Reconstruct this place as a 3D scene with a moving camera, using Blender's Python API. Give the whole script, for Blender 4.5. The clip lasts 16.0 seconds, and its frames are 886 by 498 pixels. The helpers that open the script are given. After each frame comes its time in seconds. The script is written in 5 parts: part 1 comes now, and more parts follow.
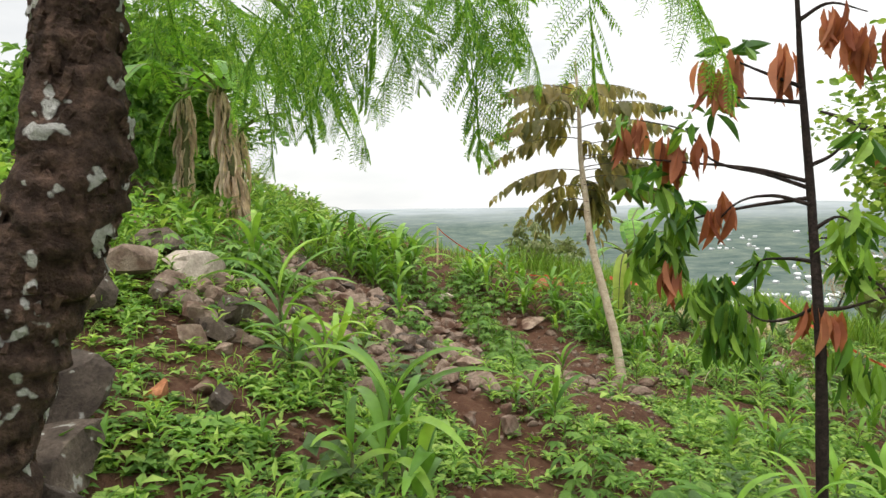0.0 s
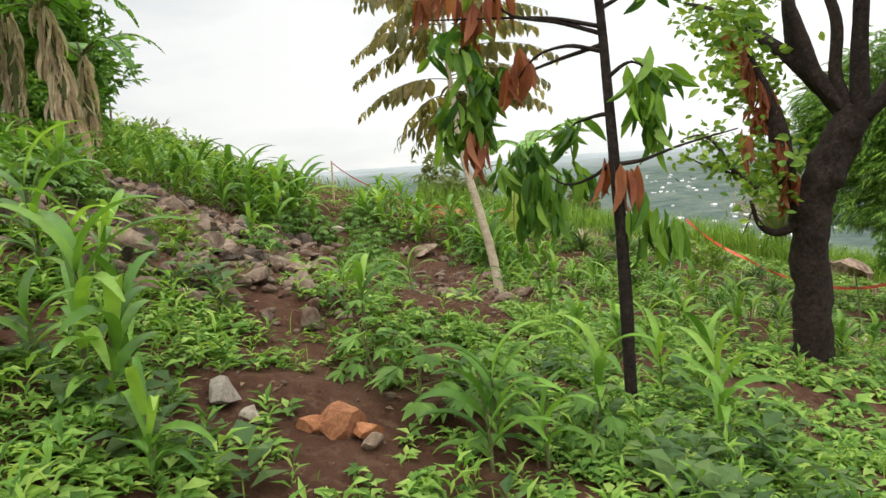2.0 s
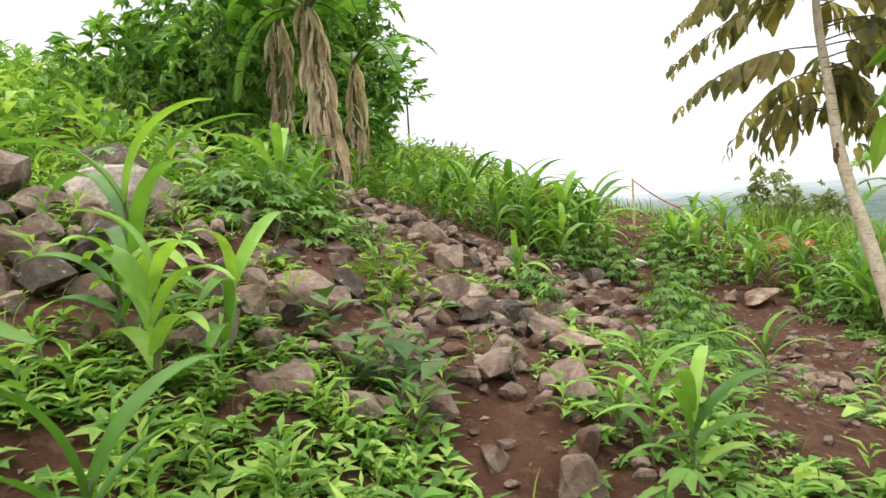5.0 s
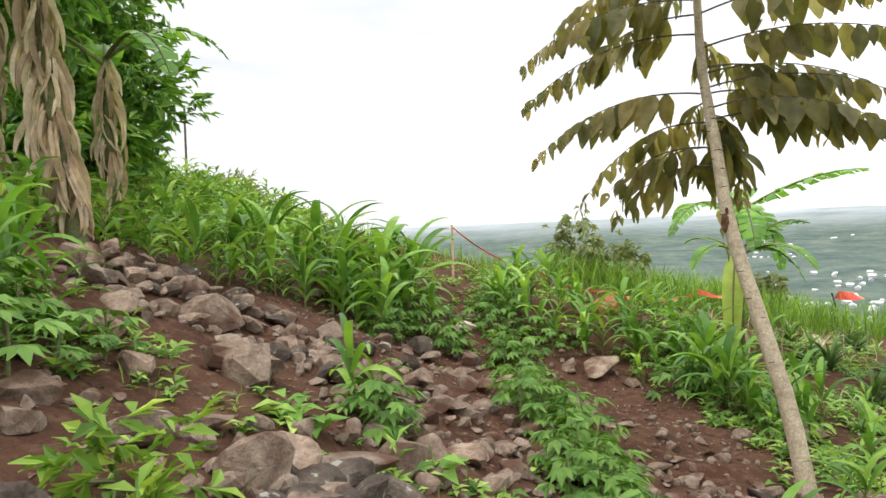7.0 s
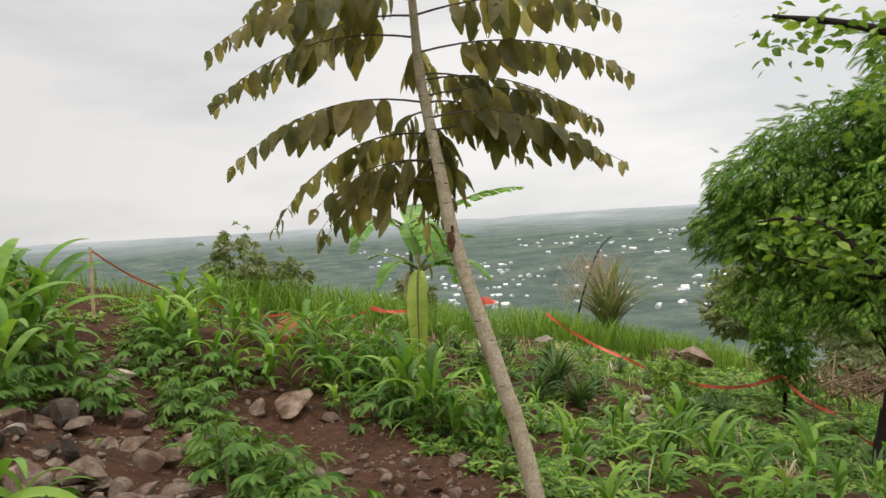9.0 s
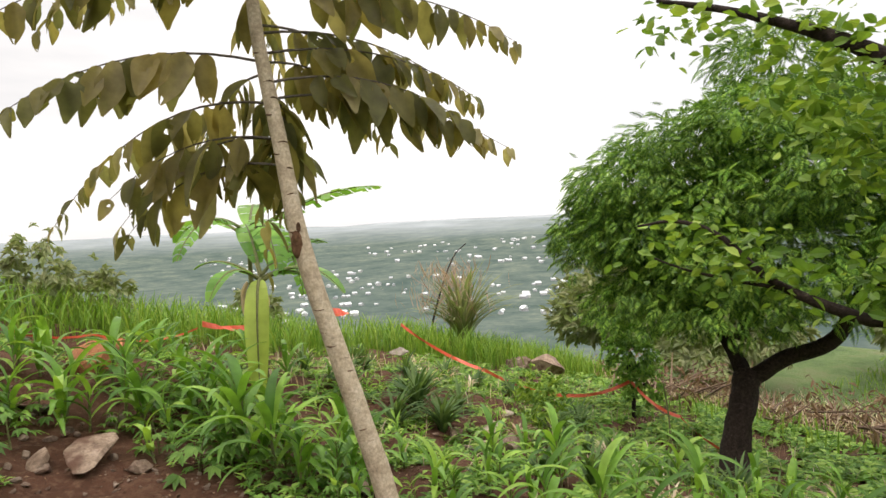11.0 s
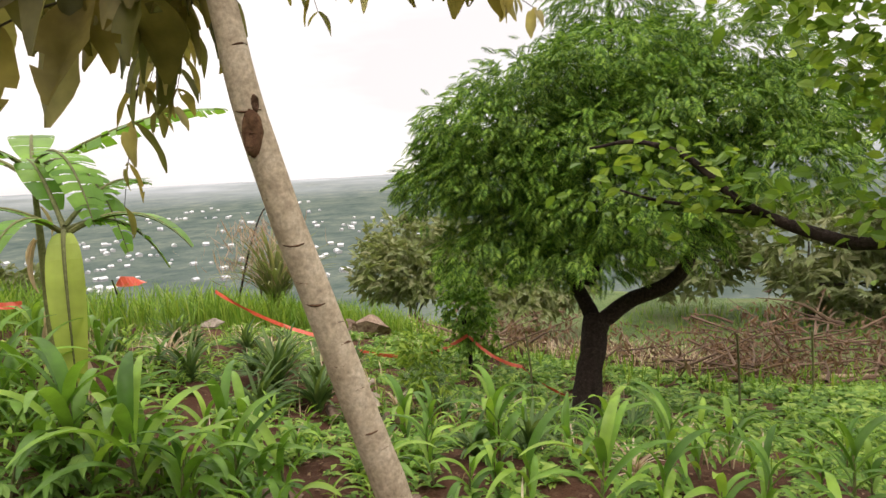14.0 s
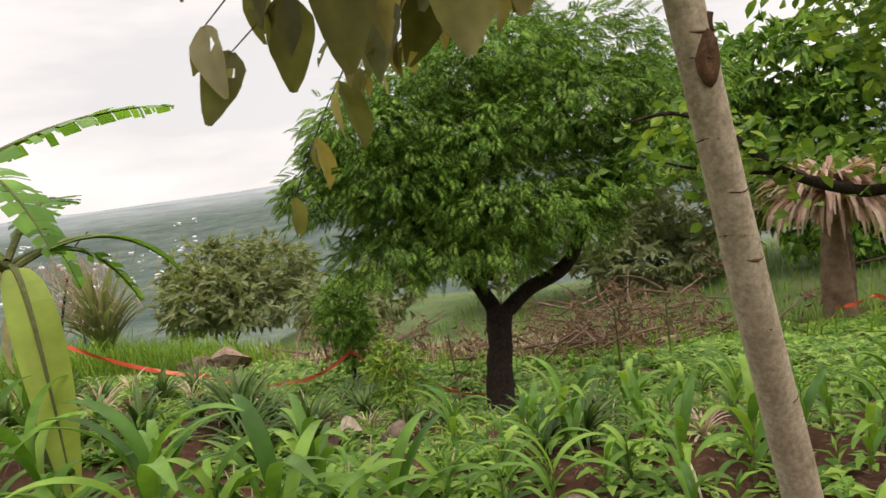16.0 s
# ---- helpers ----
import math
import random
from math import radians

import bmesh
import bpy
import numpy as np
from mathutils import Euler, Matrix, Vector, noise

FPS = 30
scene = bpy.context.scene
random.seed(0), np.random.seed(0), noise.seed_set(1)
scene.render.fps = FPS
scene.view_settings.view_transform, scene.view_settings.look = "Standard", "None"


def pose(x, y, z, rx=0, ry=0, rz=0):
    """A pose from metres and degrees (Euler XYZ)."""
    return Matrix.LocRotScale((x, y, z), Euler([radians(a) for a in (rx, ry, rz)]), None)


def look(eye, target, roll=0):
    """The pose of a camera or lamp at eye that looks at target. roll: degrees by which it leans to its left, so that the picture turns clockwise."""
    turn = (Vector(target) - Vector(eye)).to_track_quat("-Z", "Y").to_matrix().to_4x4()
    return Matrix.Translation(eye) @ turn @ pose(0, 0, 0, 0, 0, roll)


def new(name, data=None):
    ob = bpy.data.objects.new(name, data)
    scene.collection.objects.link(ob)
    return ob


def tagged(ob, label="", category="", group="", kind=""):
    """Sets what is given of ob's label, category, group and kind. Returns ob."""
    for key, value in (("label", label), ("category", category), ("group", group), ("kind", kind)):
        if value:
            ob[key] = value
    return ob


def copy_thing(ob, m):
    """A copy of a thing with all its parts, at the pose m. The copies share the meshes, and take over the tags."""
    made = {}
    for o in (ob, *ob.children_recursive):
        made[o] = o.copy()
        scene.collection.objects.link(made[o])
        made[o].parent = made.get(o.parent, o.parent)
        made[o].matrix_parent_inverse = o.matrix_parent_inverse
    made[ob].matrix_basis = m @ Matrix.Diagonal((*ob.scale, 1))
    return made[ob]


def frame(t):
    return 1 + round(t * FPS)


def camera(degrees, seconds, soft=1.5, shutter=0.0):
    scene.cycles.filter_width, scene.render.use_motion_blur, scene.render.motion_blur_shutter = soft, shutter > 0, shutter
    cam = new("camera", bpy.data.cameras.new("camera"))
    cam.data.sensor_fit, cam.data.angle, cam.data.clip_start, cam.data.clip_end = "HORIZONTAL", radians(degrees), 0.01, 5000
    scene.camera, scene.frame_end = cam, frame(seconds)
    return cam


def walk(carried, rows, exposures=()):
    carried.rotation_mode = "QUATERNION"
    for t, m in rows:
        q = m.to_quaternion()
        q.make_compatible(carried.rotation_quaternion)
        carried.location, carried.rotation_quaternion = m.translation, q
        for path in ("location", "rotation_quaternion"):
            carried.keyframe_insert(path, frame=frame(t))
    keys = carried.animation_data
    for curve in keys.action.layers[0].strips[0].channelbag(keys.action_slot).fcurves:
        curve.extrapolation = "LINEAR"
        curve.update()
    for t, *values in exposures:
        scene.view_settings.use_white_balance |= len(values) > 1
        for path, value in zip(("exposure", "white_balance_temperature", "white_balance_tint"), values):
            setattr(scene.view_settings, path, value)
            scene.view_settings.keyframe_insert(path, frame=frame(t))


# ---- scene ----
cam = camera(67.1, 16.0, 1.5, 0.1)
PATH = [
    (0, (0.155, 0.335, 1.272), (0.118, 2.332, 1.182), -0.6),
    (0.5, (0.347, 0.391, 1.161), (0.3, 2.389, 1.1), 1.7),
    (1, (0.588, 0.505, 0.96), (0.741, 2.493, 0.805), -1.2),
    (1.5, (0.895, 0.535, 0.804), (0.985, 2.527, 0.649), 1.7),
    (2, (1.179, 0.677, 0.685), (1.287, 2.662, 0.465), -3.7),
    (2.5, (1.376, 0.874, 0.598), (1.288, 2.861, 0.386), -2.8),
    (3, (1.433, 1.13, 0.475), (1.168, 3.09, 0.177), -6.5),
    (3.5, (1.333, 1.642, 0.378), (0.877, 3.58, 0.184), -11.5),
    (4, (1.319, 2.111, 0.468), (0.792, 4.038, 0.368), -6.6),
    (4.2, (1.273, 2.227, 0.503), (0.517, 4.077, 0.426), -3.6),
    (6.3, (0.391, 4.087, 0.835), (-0.131, 6.013, 0.697), -4.8),
    (6.5, (0.341, 4.187, 0.834), (-0.061, 6.141, 0.696), -5.4),
    (7, (0.233, 4.511, 0.944), (0.113, 6.507, 0.907), -2.2),
    (7.5, (0.14, 4.733, 0.941), (0.192, 6.729, 0.83), -2.9),
    (8, (-0.012, 5.054, 0.965), (0.361, 7.019, 0.948), -4.9),
    (8.5, (-0.013, 5.303, 0.992), (0.554, 7.221, 0.97), -3.9),
    (9, (-0.112, 5.451, 1.028), (0.8, 7.23, 0.979), -3.5),
    (9.2, (-0.148, 5.515, 1.016), (0.779, 7.286, 0.932), -4.4),
    (11.3, (0.364, 6.355, 0.97), (1.689, 7.853, 0.96), -3.1),
    (11.5, (0.359, 6.397, 0.938), (1.692, 7.887, 0.993), -3.7),
    (12, (0.471, 6.606, 0.962), (1.825, 8.077, 0.985), -1.8),
    (12.5, (0.517, 6.791, 0.905), (2.097, 8.016, 0.867), -2.3),
    (13, (0.555, 7.178, 0.882), (2.152, 8.372, 0.726), -5.6),
    (13.5, (0.58, 7.498, 0.815), (2.194, 8.679, 0.837), -6.5),
    (14, (0.525, 7.856, 0.783), (2.23, 8.884, 0.587), -3.6),
    (14.5, (0.371, 8.261, 0.822), (2.15, 9.15, 0.608), -6.6),
    (15, (0.394, 8.707, 0.726), (2.195, 9.563, 0.576), -7.1),
    (15.5, (0.358, 9.166, 0.799), (2.213, 9.886, 0.596), -8.1),
    (16, (0.177, 9.678, 0.769), (2.122, 10.091, 0.554), -8.0),
]
# the clip's camera opens up as it turns to the darker bank, then closes again
EXPOSURES = [(0, .22, 6650, 9), (2.5, .12, 6650, 8), (3.1, .4, 6600, 8), (3.5, 1.1, 6500, 10), (4.0, 1.1, 6450, 12), (4.6, .6, 6500, 10), (6.3, .42, 6500, 10), (7, .34, 6500, 10), (8, .14, 6500, 10), (8.5, -.22, 6600, 10), (9, -.26, 6750, 11),
             (11.5, .2, 6950, 15), (12.5, .14, 7100, 18), (13.5, .12, 7100, 18), (15, .0, 7100, 18), (16, -.1, 7050, 16)]
walk(cam, [(t, look(eye, target, roll)) for t, eye, target, roll in PATH], EXPOSURES)

# ---- world and light: bright overcast, low cloud ----
world = bpy.data.worlds.new("overcast_sky")
scene.world = world
world.use_nodes = True
wn, wl = world.node_tree.nodes, world.node_tree.links
wn.clear()
w_out, w_bg = wn.new("ShaderNodeOutputWorld"), wn.new("ShaderNodeBackground")
sky = wn.new("ShaderNodeTexSky")
sky.sky_type, sky.sun_disc = "NISHITA", False
sky.sun_elevation, sky.sun_rotation = radians(58), radians(300)
sky_gain = wn.new("ShaderNodeMixRGB")
sky_gain.blend_type, sky_gain.inputs[0].default_value, sky_gain.inputs[2].default_value = "MULTIPLY", 1.0, (0.1, 0.1, 0.1, 1)
coord, wsep = wn.new("ShaderNodeTexCoord"), wn.new("ShaderNodeSeparateXYZ")
cloud_map = wn.new("ShaderNodeMapping")
cloud_map.inputs["Scale"].default_value = (1.0, 1.0, 4.2)
cloud = wn.new("ShaderNodeTexNoise")
cloud.inputs["Scale"].default_value, cloud.inputs["Detail"].default_value, cloud.inputs["Roughness"].default_value = 1.5, 5.0, 0.55
cloud_ramp = wn.new("ShaderNodeValToRGB")
cloud_ramp.color_ramp.elements[0].position, cloud_ramp.color_ramp.elements[1].position = 0.40, 0.60
cloud_ramp.color_ramp.elements[0].color, cloud_ramp.color_ramp.elements[1].color = (0.76, 0.79, 0.815, 1), (1.0, 1.005, 1.01, 1)
# an overcast sky is brighter overhead than at the horizon
lift = wn.new("ShaderNodeMapRange")
for socket, value in zip(lift.inputs[1:5], (0.32, 1.0, 1.0, 3.0)):
    socket.default_value = value
# and the thinner cloud towards the valley lets more light through
side = wn.new("ShaderNodeMapRange")
for socket, value in zip(side.inputs[1:5], (-0.3, 0.95, 0.88, 1.22)):
    socket.default_value = value
both = wn.new("ShaderNodeMath")
both.operation = "MULTIPLY"
cloud_gain = wn.new("ShaderNodeVectorMath")
cloud_gain.operation = "SCALE"
sky_mix = wn.new("ShaderNodeMixRGB")
sky_mix.inputs[0].default_value = 0.93
wl.new(coord.outputs["Generated"], cloud_map.inputs[0])
wl.new(cloud_map.outputs[0], cloud.inputs["Vector"])
wl.new(cloud.outputs["Fac"], cloud_ramp.inputs[0])
wl.new(coord.outputs["Generated"], wsep.inputs[0])
wl.new(wsep.outputs["Z"], lift.inputs[0])
wl.new(cloud_ramp.outputs[0], cloud_gain.inputs[0])
wl.new(wsep.outputs["X"], side.inputs[0])
wl.new(lift.outputs[0], both.inputs[0])
wl.new(side.outputs[0], both.inputs[1])
wl.new(both.outputs[0], cloud_gain.inputs["Scale"])
wl.new(sky.outputs[0], sky_gain.inputs[1])
wl.new(sky_gain.outputs[0], sky_mix.inputs[1])
wl.new(cloud_gain.outputs[0], sky_mix.inputs[2])
wl.new(sky_mix.outputs[0], w_bg.inputs[0])
w_bg.inputs[1].default_value = 1.02
wl.new(w_bg.outputs[0], w_out.inputs[0])

sun_data = bpy.data.lights.new("sun", "SUN")
sun_data.energy, sun_data.angle, sun_data.color = 1.1, radians(25), (1.0, 0.96, 0.9)
sun = new("sun", sun_data)
sun.matrix_world = look((-6, 3, 14), (0, 8, 0))

# ---- materials ----
rng = np.random.default_rng(7)


def shader(name):
    m = bpy.data.materials.new(name)
    m.use_nodes = True
    n, l = m.node_tree.nodes, m.node_tree.links
    return m, n, l, n["Principled BSDF"]


def noise_node(n, l, scale, detail=4.0, rough=0.6, kind="Position"):
    g, t = n.new("ShaderNodeNewGeometry"), n.new("ShaderNodeTexNoise")
    t.inputs["Scale"].default_value, t.inputs["Detail"].default_value, t.inputs["Roughness"].default_value = scale, detail, rough
    l.new(g.outputs[kind], t.inputs["Vector"])
    return t.outputs["Fac"]


def ramp(n, l, fac, stops):
    r = n.new("ShaderNodeValToRGB")
    while len(r.color_ramp.elements) < len(stops):
        r.color_ramp.elements.new(0.5)
    for e, (p, c) in zip(r.color_ramp.elements, stops):
        e.position, e.color = p, (*c, 1)
    l.new(fac, r.inputs[0])
    return r.outputs[0]


def mix(n, l, fac, a, b, mode="MIX"):
    m = n.new("ShaderNodeMixRGB")
    m.blend_type = mode
    for socket, v in zip(m.inputs, (fac, a, b)):
        if isinstance(v, bpy.types.NodeSocket):
            l.new(v, socket)
        else:
            socket.default_value = v if isinstance(v, float) else (*v, 1)
    return m.outputs[0]


def relief(n, l, p, height_out, strength, distance):
    b = n.new("ShaderNodeBump")
    b.inputs["Strength"].default_value, b.inputs["Distance"].default_value = strength, distance
    l.new(height_out, b.inputs["Height"])
    l.new(b.outputs[0], p.inputs["Normal"])


def leaf_mat(name, colors, rough=0.5, through_light=0.3, scale=6.0):
    """Foliage: a colour of its own for each leaf, mottled, with some light shining through."""
    m, n, l, p = shader(name)
    g = n.new("ShaderNodeNewGeometry")
    k = len(colors) - 1
    o, su, fr_ = n.new("ShaderNodeObjectInfo"), n.new("ShaderNodeMath"), n.new("ShaderNodeMath")
    fr_.operation = "FRACT"
    l.new(g.outputs["Random Per Island"], su.inputs[0])
    l.new(o.outputs["Random"], su.inputs[1])
    l.new(su.outputs[0], fr_.inputs[0])
    c = ramp(n, l, fr_.outputs[0], [(i / k, (1.2 * col[0], 1.13 * col[1], .72 * col[2]) if col[1] > 1.3 * col[0] else col) for i, col in enumerate(colors)])
    mott = noise_node(n, l, scale, 3.0)
    c = mix(n, l, 1.0, c, ramp(n, l, mott, [(0.3, (0.72, 0.72, 0.72)), (0.7, (1.25, 1.25, 1.2))]), "MULTIPLY")
    l.new(c, p.inputs["Base Color"])
    p.inputs["Roughness"].default_value = rough
    p.inputs["Specular IOR Level"].default_value = 0.22
    relief(n, l, p, noise_node(n, l, 60.0, 2.0), 0.25, 0.004)
    tr, ms = n.new("ShaderNodeBsdfTranslucent"), n.new("ShaderNodeMixShader")
    l.new(mix(n, l, 1.0, c, (1.35, 1.35, 0.7), "MULTIPLY"), tr.inputs[0])
    ms.inputs[0].default_value = through_light
    l.new(p.outputs[0], ms.inputs[1])
    l.new(tr.outputs[0], ms.inputs[2])
    l.new(ms.outputs[0], n["Material Output"].inputs[0])
    return m


def solid_mat(name, stops, scale=9.0, rough=0.85, bump=0.5, dist=0.02, fine=60.0, patch=None):
    """Rock, bark, soil, wood: two scales of noise, relief, and light patches where asked."""
    m, n, l, p = shader(name)
    c = ramp(n, l, noise_node(n, l, scale, 6.0, 0.65), stops)
    f = noise_node(n, l, fine, 5.0, 0.7)
    c = mix(n, l, 1.0, c, ramp(n, l, f, [(0.3, (0.62, 0.62, 0.62)), (0.7, (1.3, 1.3, 1.3))]), "MULTIPLY")
    o = n.new("ShaderNodeObjectInfo")
    c = mix(n, l, 1.0, c, ramp(n, l, o.outputs["Random"], [(0.0, (0.75, 0.75, 0.77)), (1.0, (1.2, 1.17, 1.12))]), "MULTIPLY")
    if patch:
        pscale, lo, hi, col = patch
        c = mix(n, l, ramp(n, l, noise_node(n, l, pscale, 2.5, 0.5), [(lo, (0, 0, 0)), (hi, (1, 1, 1))]), c, col)
    l.new(c, p.inputs["Base Color"])
    p.inputs["Roughness"].default_value = rough
    p.inputs["Specular IOR Level"].default_value = 0.15
    relief(n, l, p, f, bump, dist)
    return m


SOIL = [(0.25, (0.042, 0.020, 0.012)), (0.5, (0.094, 0.045, 0.027)), (0.75, (0.155, 0.083, 0.052))]
m_soil, n_, l_, p_ = shader("red_brown_soil")
c_ = ramp(n_, l_, noise_node(n_, l_, 1.3, 7.0, 0.65), SOIL)
c_ = mix(n_, l_, ramp(n_, l_, noise_node(n_, l_, 14.0, 5.0), [(0.5, (0, 0, 0)), (0.68, (1, 1, 1))]), c_, (0.15, 0.085, 0.054))
c_ = mix(n_, l_, ramp(n_, l_, noise_node(n_, l_, 70.0, 4.0), [(0.56, (0, 0, 0)), (0.66, (0.8, 0.8, 0.8))]), c_, (0.045, 0.027, 0.020))
l_.new(c_, p_.inputs["Base Color"])
p_.inputs["Roughness"].default_value, p_.inputs["Specular IOR Level"].default_value = 0.95, 0.1
relief(n_, l_, p_, noise_node(n_, l_, 38.0, 8.0, 0.75), 0.9, 0.03)

m_meadow, n_, l_, p_ = shader("rough_meadow")
c_ = ramp(n_, l_, noise_node(n_, l_, 0.5, 7.0, 0.7), [(0.3, (0.05, 0.09, 0.02)), (0.5, (0.12, 0.19, 0.05)), (0.72, (0.20, 0.19, 0.09))])
l_.new(c_, p_.inputs["Base Color"])
p_.inputs["Roughness"].default_value = 0.95
relief(n_, l_, p_, noise_node(n_, l_, 9.0, 8.0, 0.75), 1.0, 0.15)

m_far, n_, l_, p_ = shader("far_wooded_valley_painted_haze")
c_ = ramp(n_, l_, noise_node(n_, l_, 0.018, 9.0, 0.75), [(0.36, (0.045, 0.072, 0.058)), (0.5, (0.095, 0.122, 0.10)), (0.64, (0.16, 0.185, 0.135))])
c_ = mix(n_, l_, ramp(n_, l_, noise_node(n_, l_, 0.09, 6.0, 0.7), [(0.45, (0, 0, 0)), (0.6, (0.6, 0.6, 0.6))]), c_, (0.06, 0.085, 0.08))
# low cloud painted into the colour: the upper slopes fade to pale grey
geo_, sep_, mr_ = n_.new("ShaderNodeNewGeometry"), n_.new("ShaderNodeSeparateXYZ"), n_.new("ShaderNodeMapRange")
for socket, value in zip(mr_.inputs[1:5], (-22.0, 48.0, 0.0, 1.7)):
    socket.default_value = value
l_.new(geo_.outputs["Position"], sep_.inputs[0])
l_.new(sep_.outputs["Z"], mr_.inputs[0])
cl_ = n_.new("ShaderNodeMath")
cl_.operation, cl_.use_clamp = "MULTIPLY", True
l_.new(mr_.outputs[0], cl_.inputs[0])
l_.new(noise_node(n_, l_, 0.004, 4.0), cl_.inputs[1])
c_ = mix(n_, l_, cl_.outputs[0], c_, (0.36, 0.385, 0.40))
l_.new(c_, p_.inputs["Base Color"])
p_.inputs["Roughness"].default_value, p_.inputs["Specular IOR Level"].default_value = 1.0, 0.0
# a faint blue-grey glow stands in for the haze over the valley
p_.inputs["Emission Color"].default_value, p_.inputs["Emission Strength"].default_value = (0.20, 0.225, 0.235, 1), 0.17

m_rock = solid_mat("grey_brown_stone", [(0.3, (0.135, 0.09, 0.066)), (0.5, (0.26, 0.19, 0.142)), (0.72, (0.41, 0.325, 0.255))], 7.0, 0.92, 0.8, 0.02, 45.0, (4.0, 0.52, 0.66, (0.115, 0.063, 0.043)))
m_rock_dark = solid_mat("dark_weathered_stone", [(0.3, (0.055, 0.042, 0.034)), (0.55, (0.12, 0.094, 0.075)), (0.75, (0.23, 0.185, 0.145))], 8.0, 0.92, 0.9, 0.025, 45.0, (16.0, 0.65, 0.70, (0.36, 0.35, 0.31)))
m_rock_pale = solid_mat("pale_stone", [(0.3, (0.30, 0.25, 0.20)), (0.6, (0.47, 0.405, 0.33))], 8.0, 0.9, 0.6, 0.015, 45.0, (4.0, 0.60, 0.72, (0.22, 0.16, 0.12)))
m_clod = solid_mat("orange_clay", [(0.3, (0.27, 0.105, 0.05)), (0.6, (0.42, 0.19, 0.095))], 12.0, 0.95, 0.5, 0.015)
m_bark_big = solid_mat("dark_flaking_bark", [(0.3, (0.03, 0.019, 0.014)), (0.5, (0.085, 0.054, 0.04)), (0.72, (0.20, 0.125, 0.09))], 16.0, 0.9, 1.0, 0.05, 34.0, (9.0, 0.60, 0.625, (0.52, 0.51, 0.47)))
m_bark_dark = solid_mat("near_black_bark", [(0.3, (0.014, 0.010, 0.009)), (0.6, (0.045, 0.032, 0.027)), (0.8, (0.11, 0.085, 0.07))], 22.0, 0.85, 0.8, 0.02, 60.0)
m_bark_grey = solid_mat("grey_branch_bark", [(0.3, (0.05, 0.042, 0.035)), (0.7, (0.17, 0.15, 0.125))], 22.0, 0.85, 0.6, 0.01, 70.0)
m_bark_pale = solid_mat("smooth_pale_bark", [(0.3, (0.36, 0.29, 0.205)), (0.5, (0.50, 0.415, 0.305)), (0.75, (0.62, 0.54, 0.42))], 14.0, 0.7, 0.25, 0.006, 60.0)
m_scar = solid_mat("brown_bark_scar", [(0.3, (0.07, 0.035, 0.02)), (0.7, (0.17, 0.10, 0.06))], 40.0, 0.9, 0.6, 0.01)
m_stem = solid_mat("green_brown_stalk", [(0.3, (0.11, 0.125, 0.05)), (0.7, (0.20, 0.205, 0.09))], 20.0, 0.6, 0.2, 0.004)
m_wood = solid_mat("pale_cut_wood", [(0.3, (0.36, 0.26, 0.15)), (0.7, (0.56, 0.44, 0.29))], 20.0, 0.8, 0.3, 0.005)
m_twig = solid_mat("dry_twigs", [(0.3, (0.11, 0.07, 0.05)), (0.7, (0.26, 0.185, 0.13))], 5.0, 0.9, 0.4, 0.01)

l_maize = leaf_mat("maize_leaf", [(0.055, 0.14, 0.035), (0.10, 0.22, 0.055), (0.155, 0.31, 0.075), (0.25, 0.41, 0.11)], 0.34, 0.32)
l_weed = leaf_mat("weed_leaf", [(0.06, 0.14, 0.04), (0.12, 0.25, 0.07), (0.20, 0.35, 0.11), (0.31, 0.44, 0.17)], 0.55, 0.36)
l_cassava = leaf_mat("lobed_leaf", [(0.055, 0.13, 0.035), (0.095, 0.20, 0.055), (0.15, 0.27, 0.09)], 0.5, 0.3)
l_grass = leaf_mat("grass_blade", [(0.075, 0.165, 0.035), (0.12, 0.24, 0.05), (0.17, 0.30, 0.075), (0.23, 0.32, 0.10)], 0.6, 0.35)
l_fern = leaf_mat("feathery_leaf", [(0.07, 0.18, 0.04), (0.12, 0.27, 0.06), (0.18, 0.36, 0.08), (0.26, 0.42, 0.11)], 0.5, 0.5)
l_acacia = leaf_mat("spreading_tree_leaf", [(0.03, 0.08, 0.022), (0.075, 0.175, 0.04), (0.16, 0.31, 0.07), (0.27, 0.43, 0.11)], 0.5, 0.16, 1.2)
l_olive = leaf_mat("olive_bronze_leaf", [(0.11, 0.112, 0.046), (0.175, 0.165, 0.065), (0.25, 0.20, 0.075), (0.175, 0.185, 0.10), (0.31, 0.25, 0.105), (0.42, 0.37, 0.24)], 0.4, 0.58, 9.0)
l_red = leaf_mat("dried_red_leaf", [(0.21, 0.062, 0.033), (0.35, 0.118, 0.062), (0.48, 0.20, 0.115)], 0.6, 0.4)
l_sap = leaf_mat("sapling_leaf", [(0.03, 0.085, 0.025), (0.06, 0.15, 0.035), (0.13, 0.25, 0.055), (0.20, 0.34, 0.08)], 0.38, 0.3)
l_dark = leaf_mat("dark_tree_leaf", [(0.065, 0.145, 0.05), (0.105, 0.225, 0.07), (0.16, 0.30, 0.095), (0.23, 0.38, 0.13)], 0.45, 0.4, 2.0)
l_round = leaf_mat("round_leaf", [(0.07, 0.15, 0.035), (0.12, 0.22, 0.055), (0.19, 0.31, 0.08), (0.27, 0.38, 0.10)], 0.45, 0.35)
l_banana = leaf_mat("banana_leaf", [(0.08, 0.20, 0.05), (0.13, 0.29, 0.075), (0.18, 0.35, 0.10)], 0.36, 0.35, 3.0)
l_yellow = leaf_mat("yellow_green_leaf", [(0.30, 0.40, 0.11), (0.40, 0.49, 0.16)], 0.45, 0.4, 3.0)
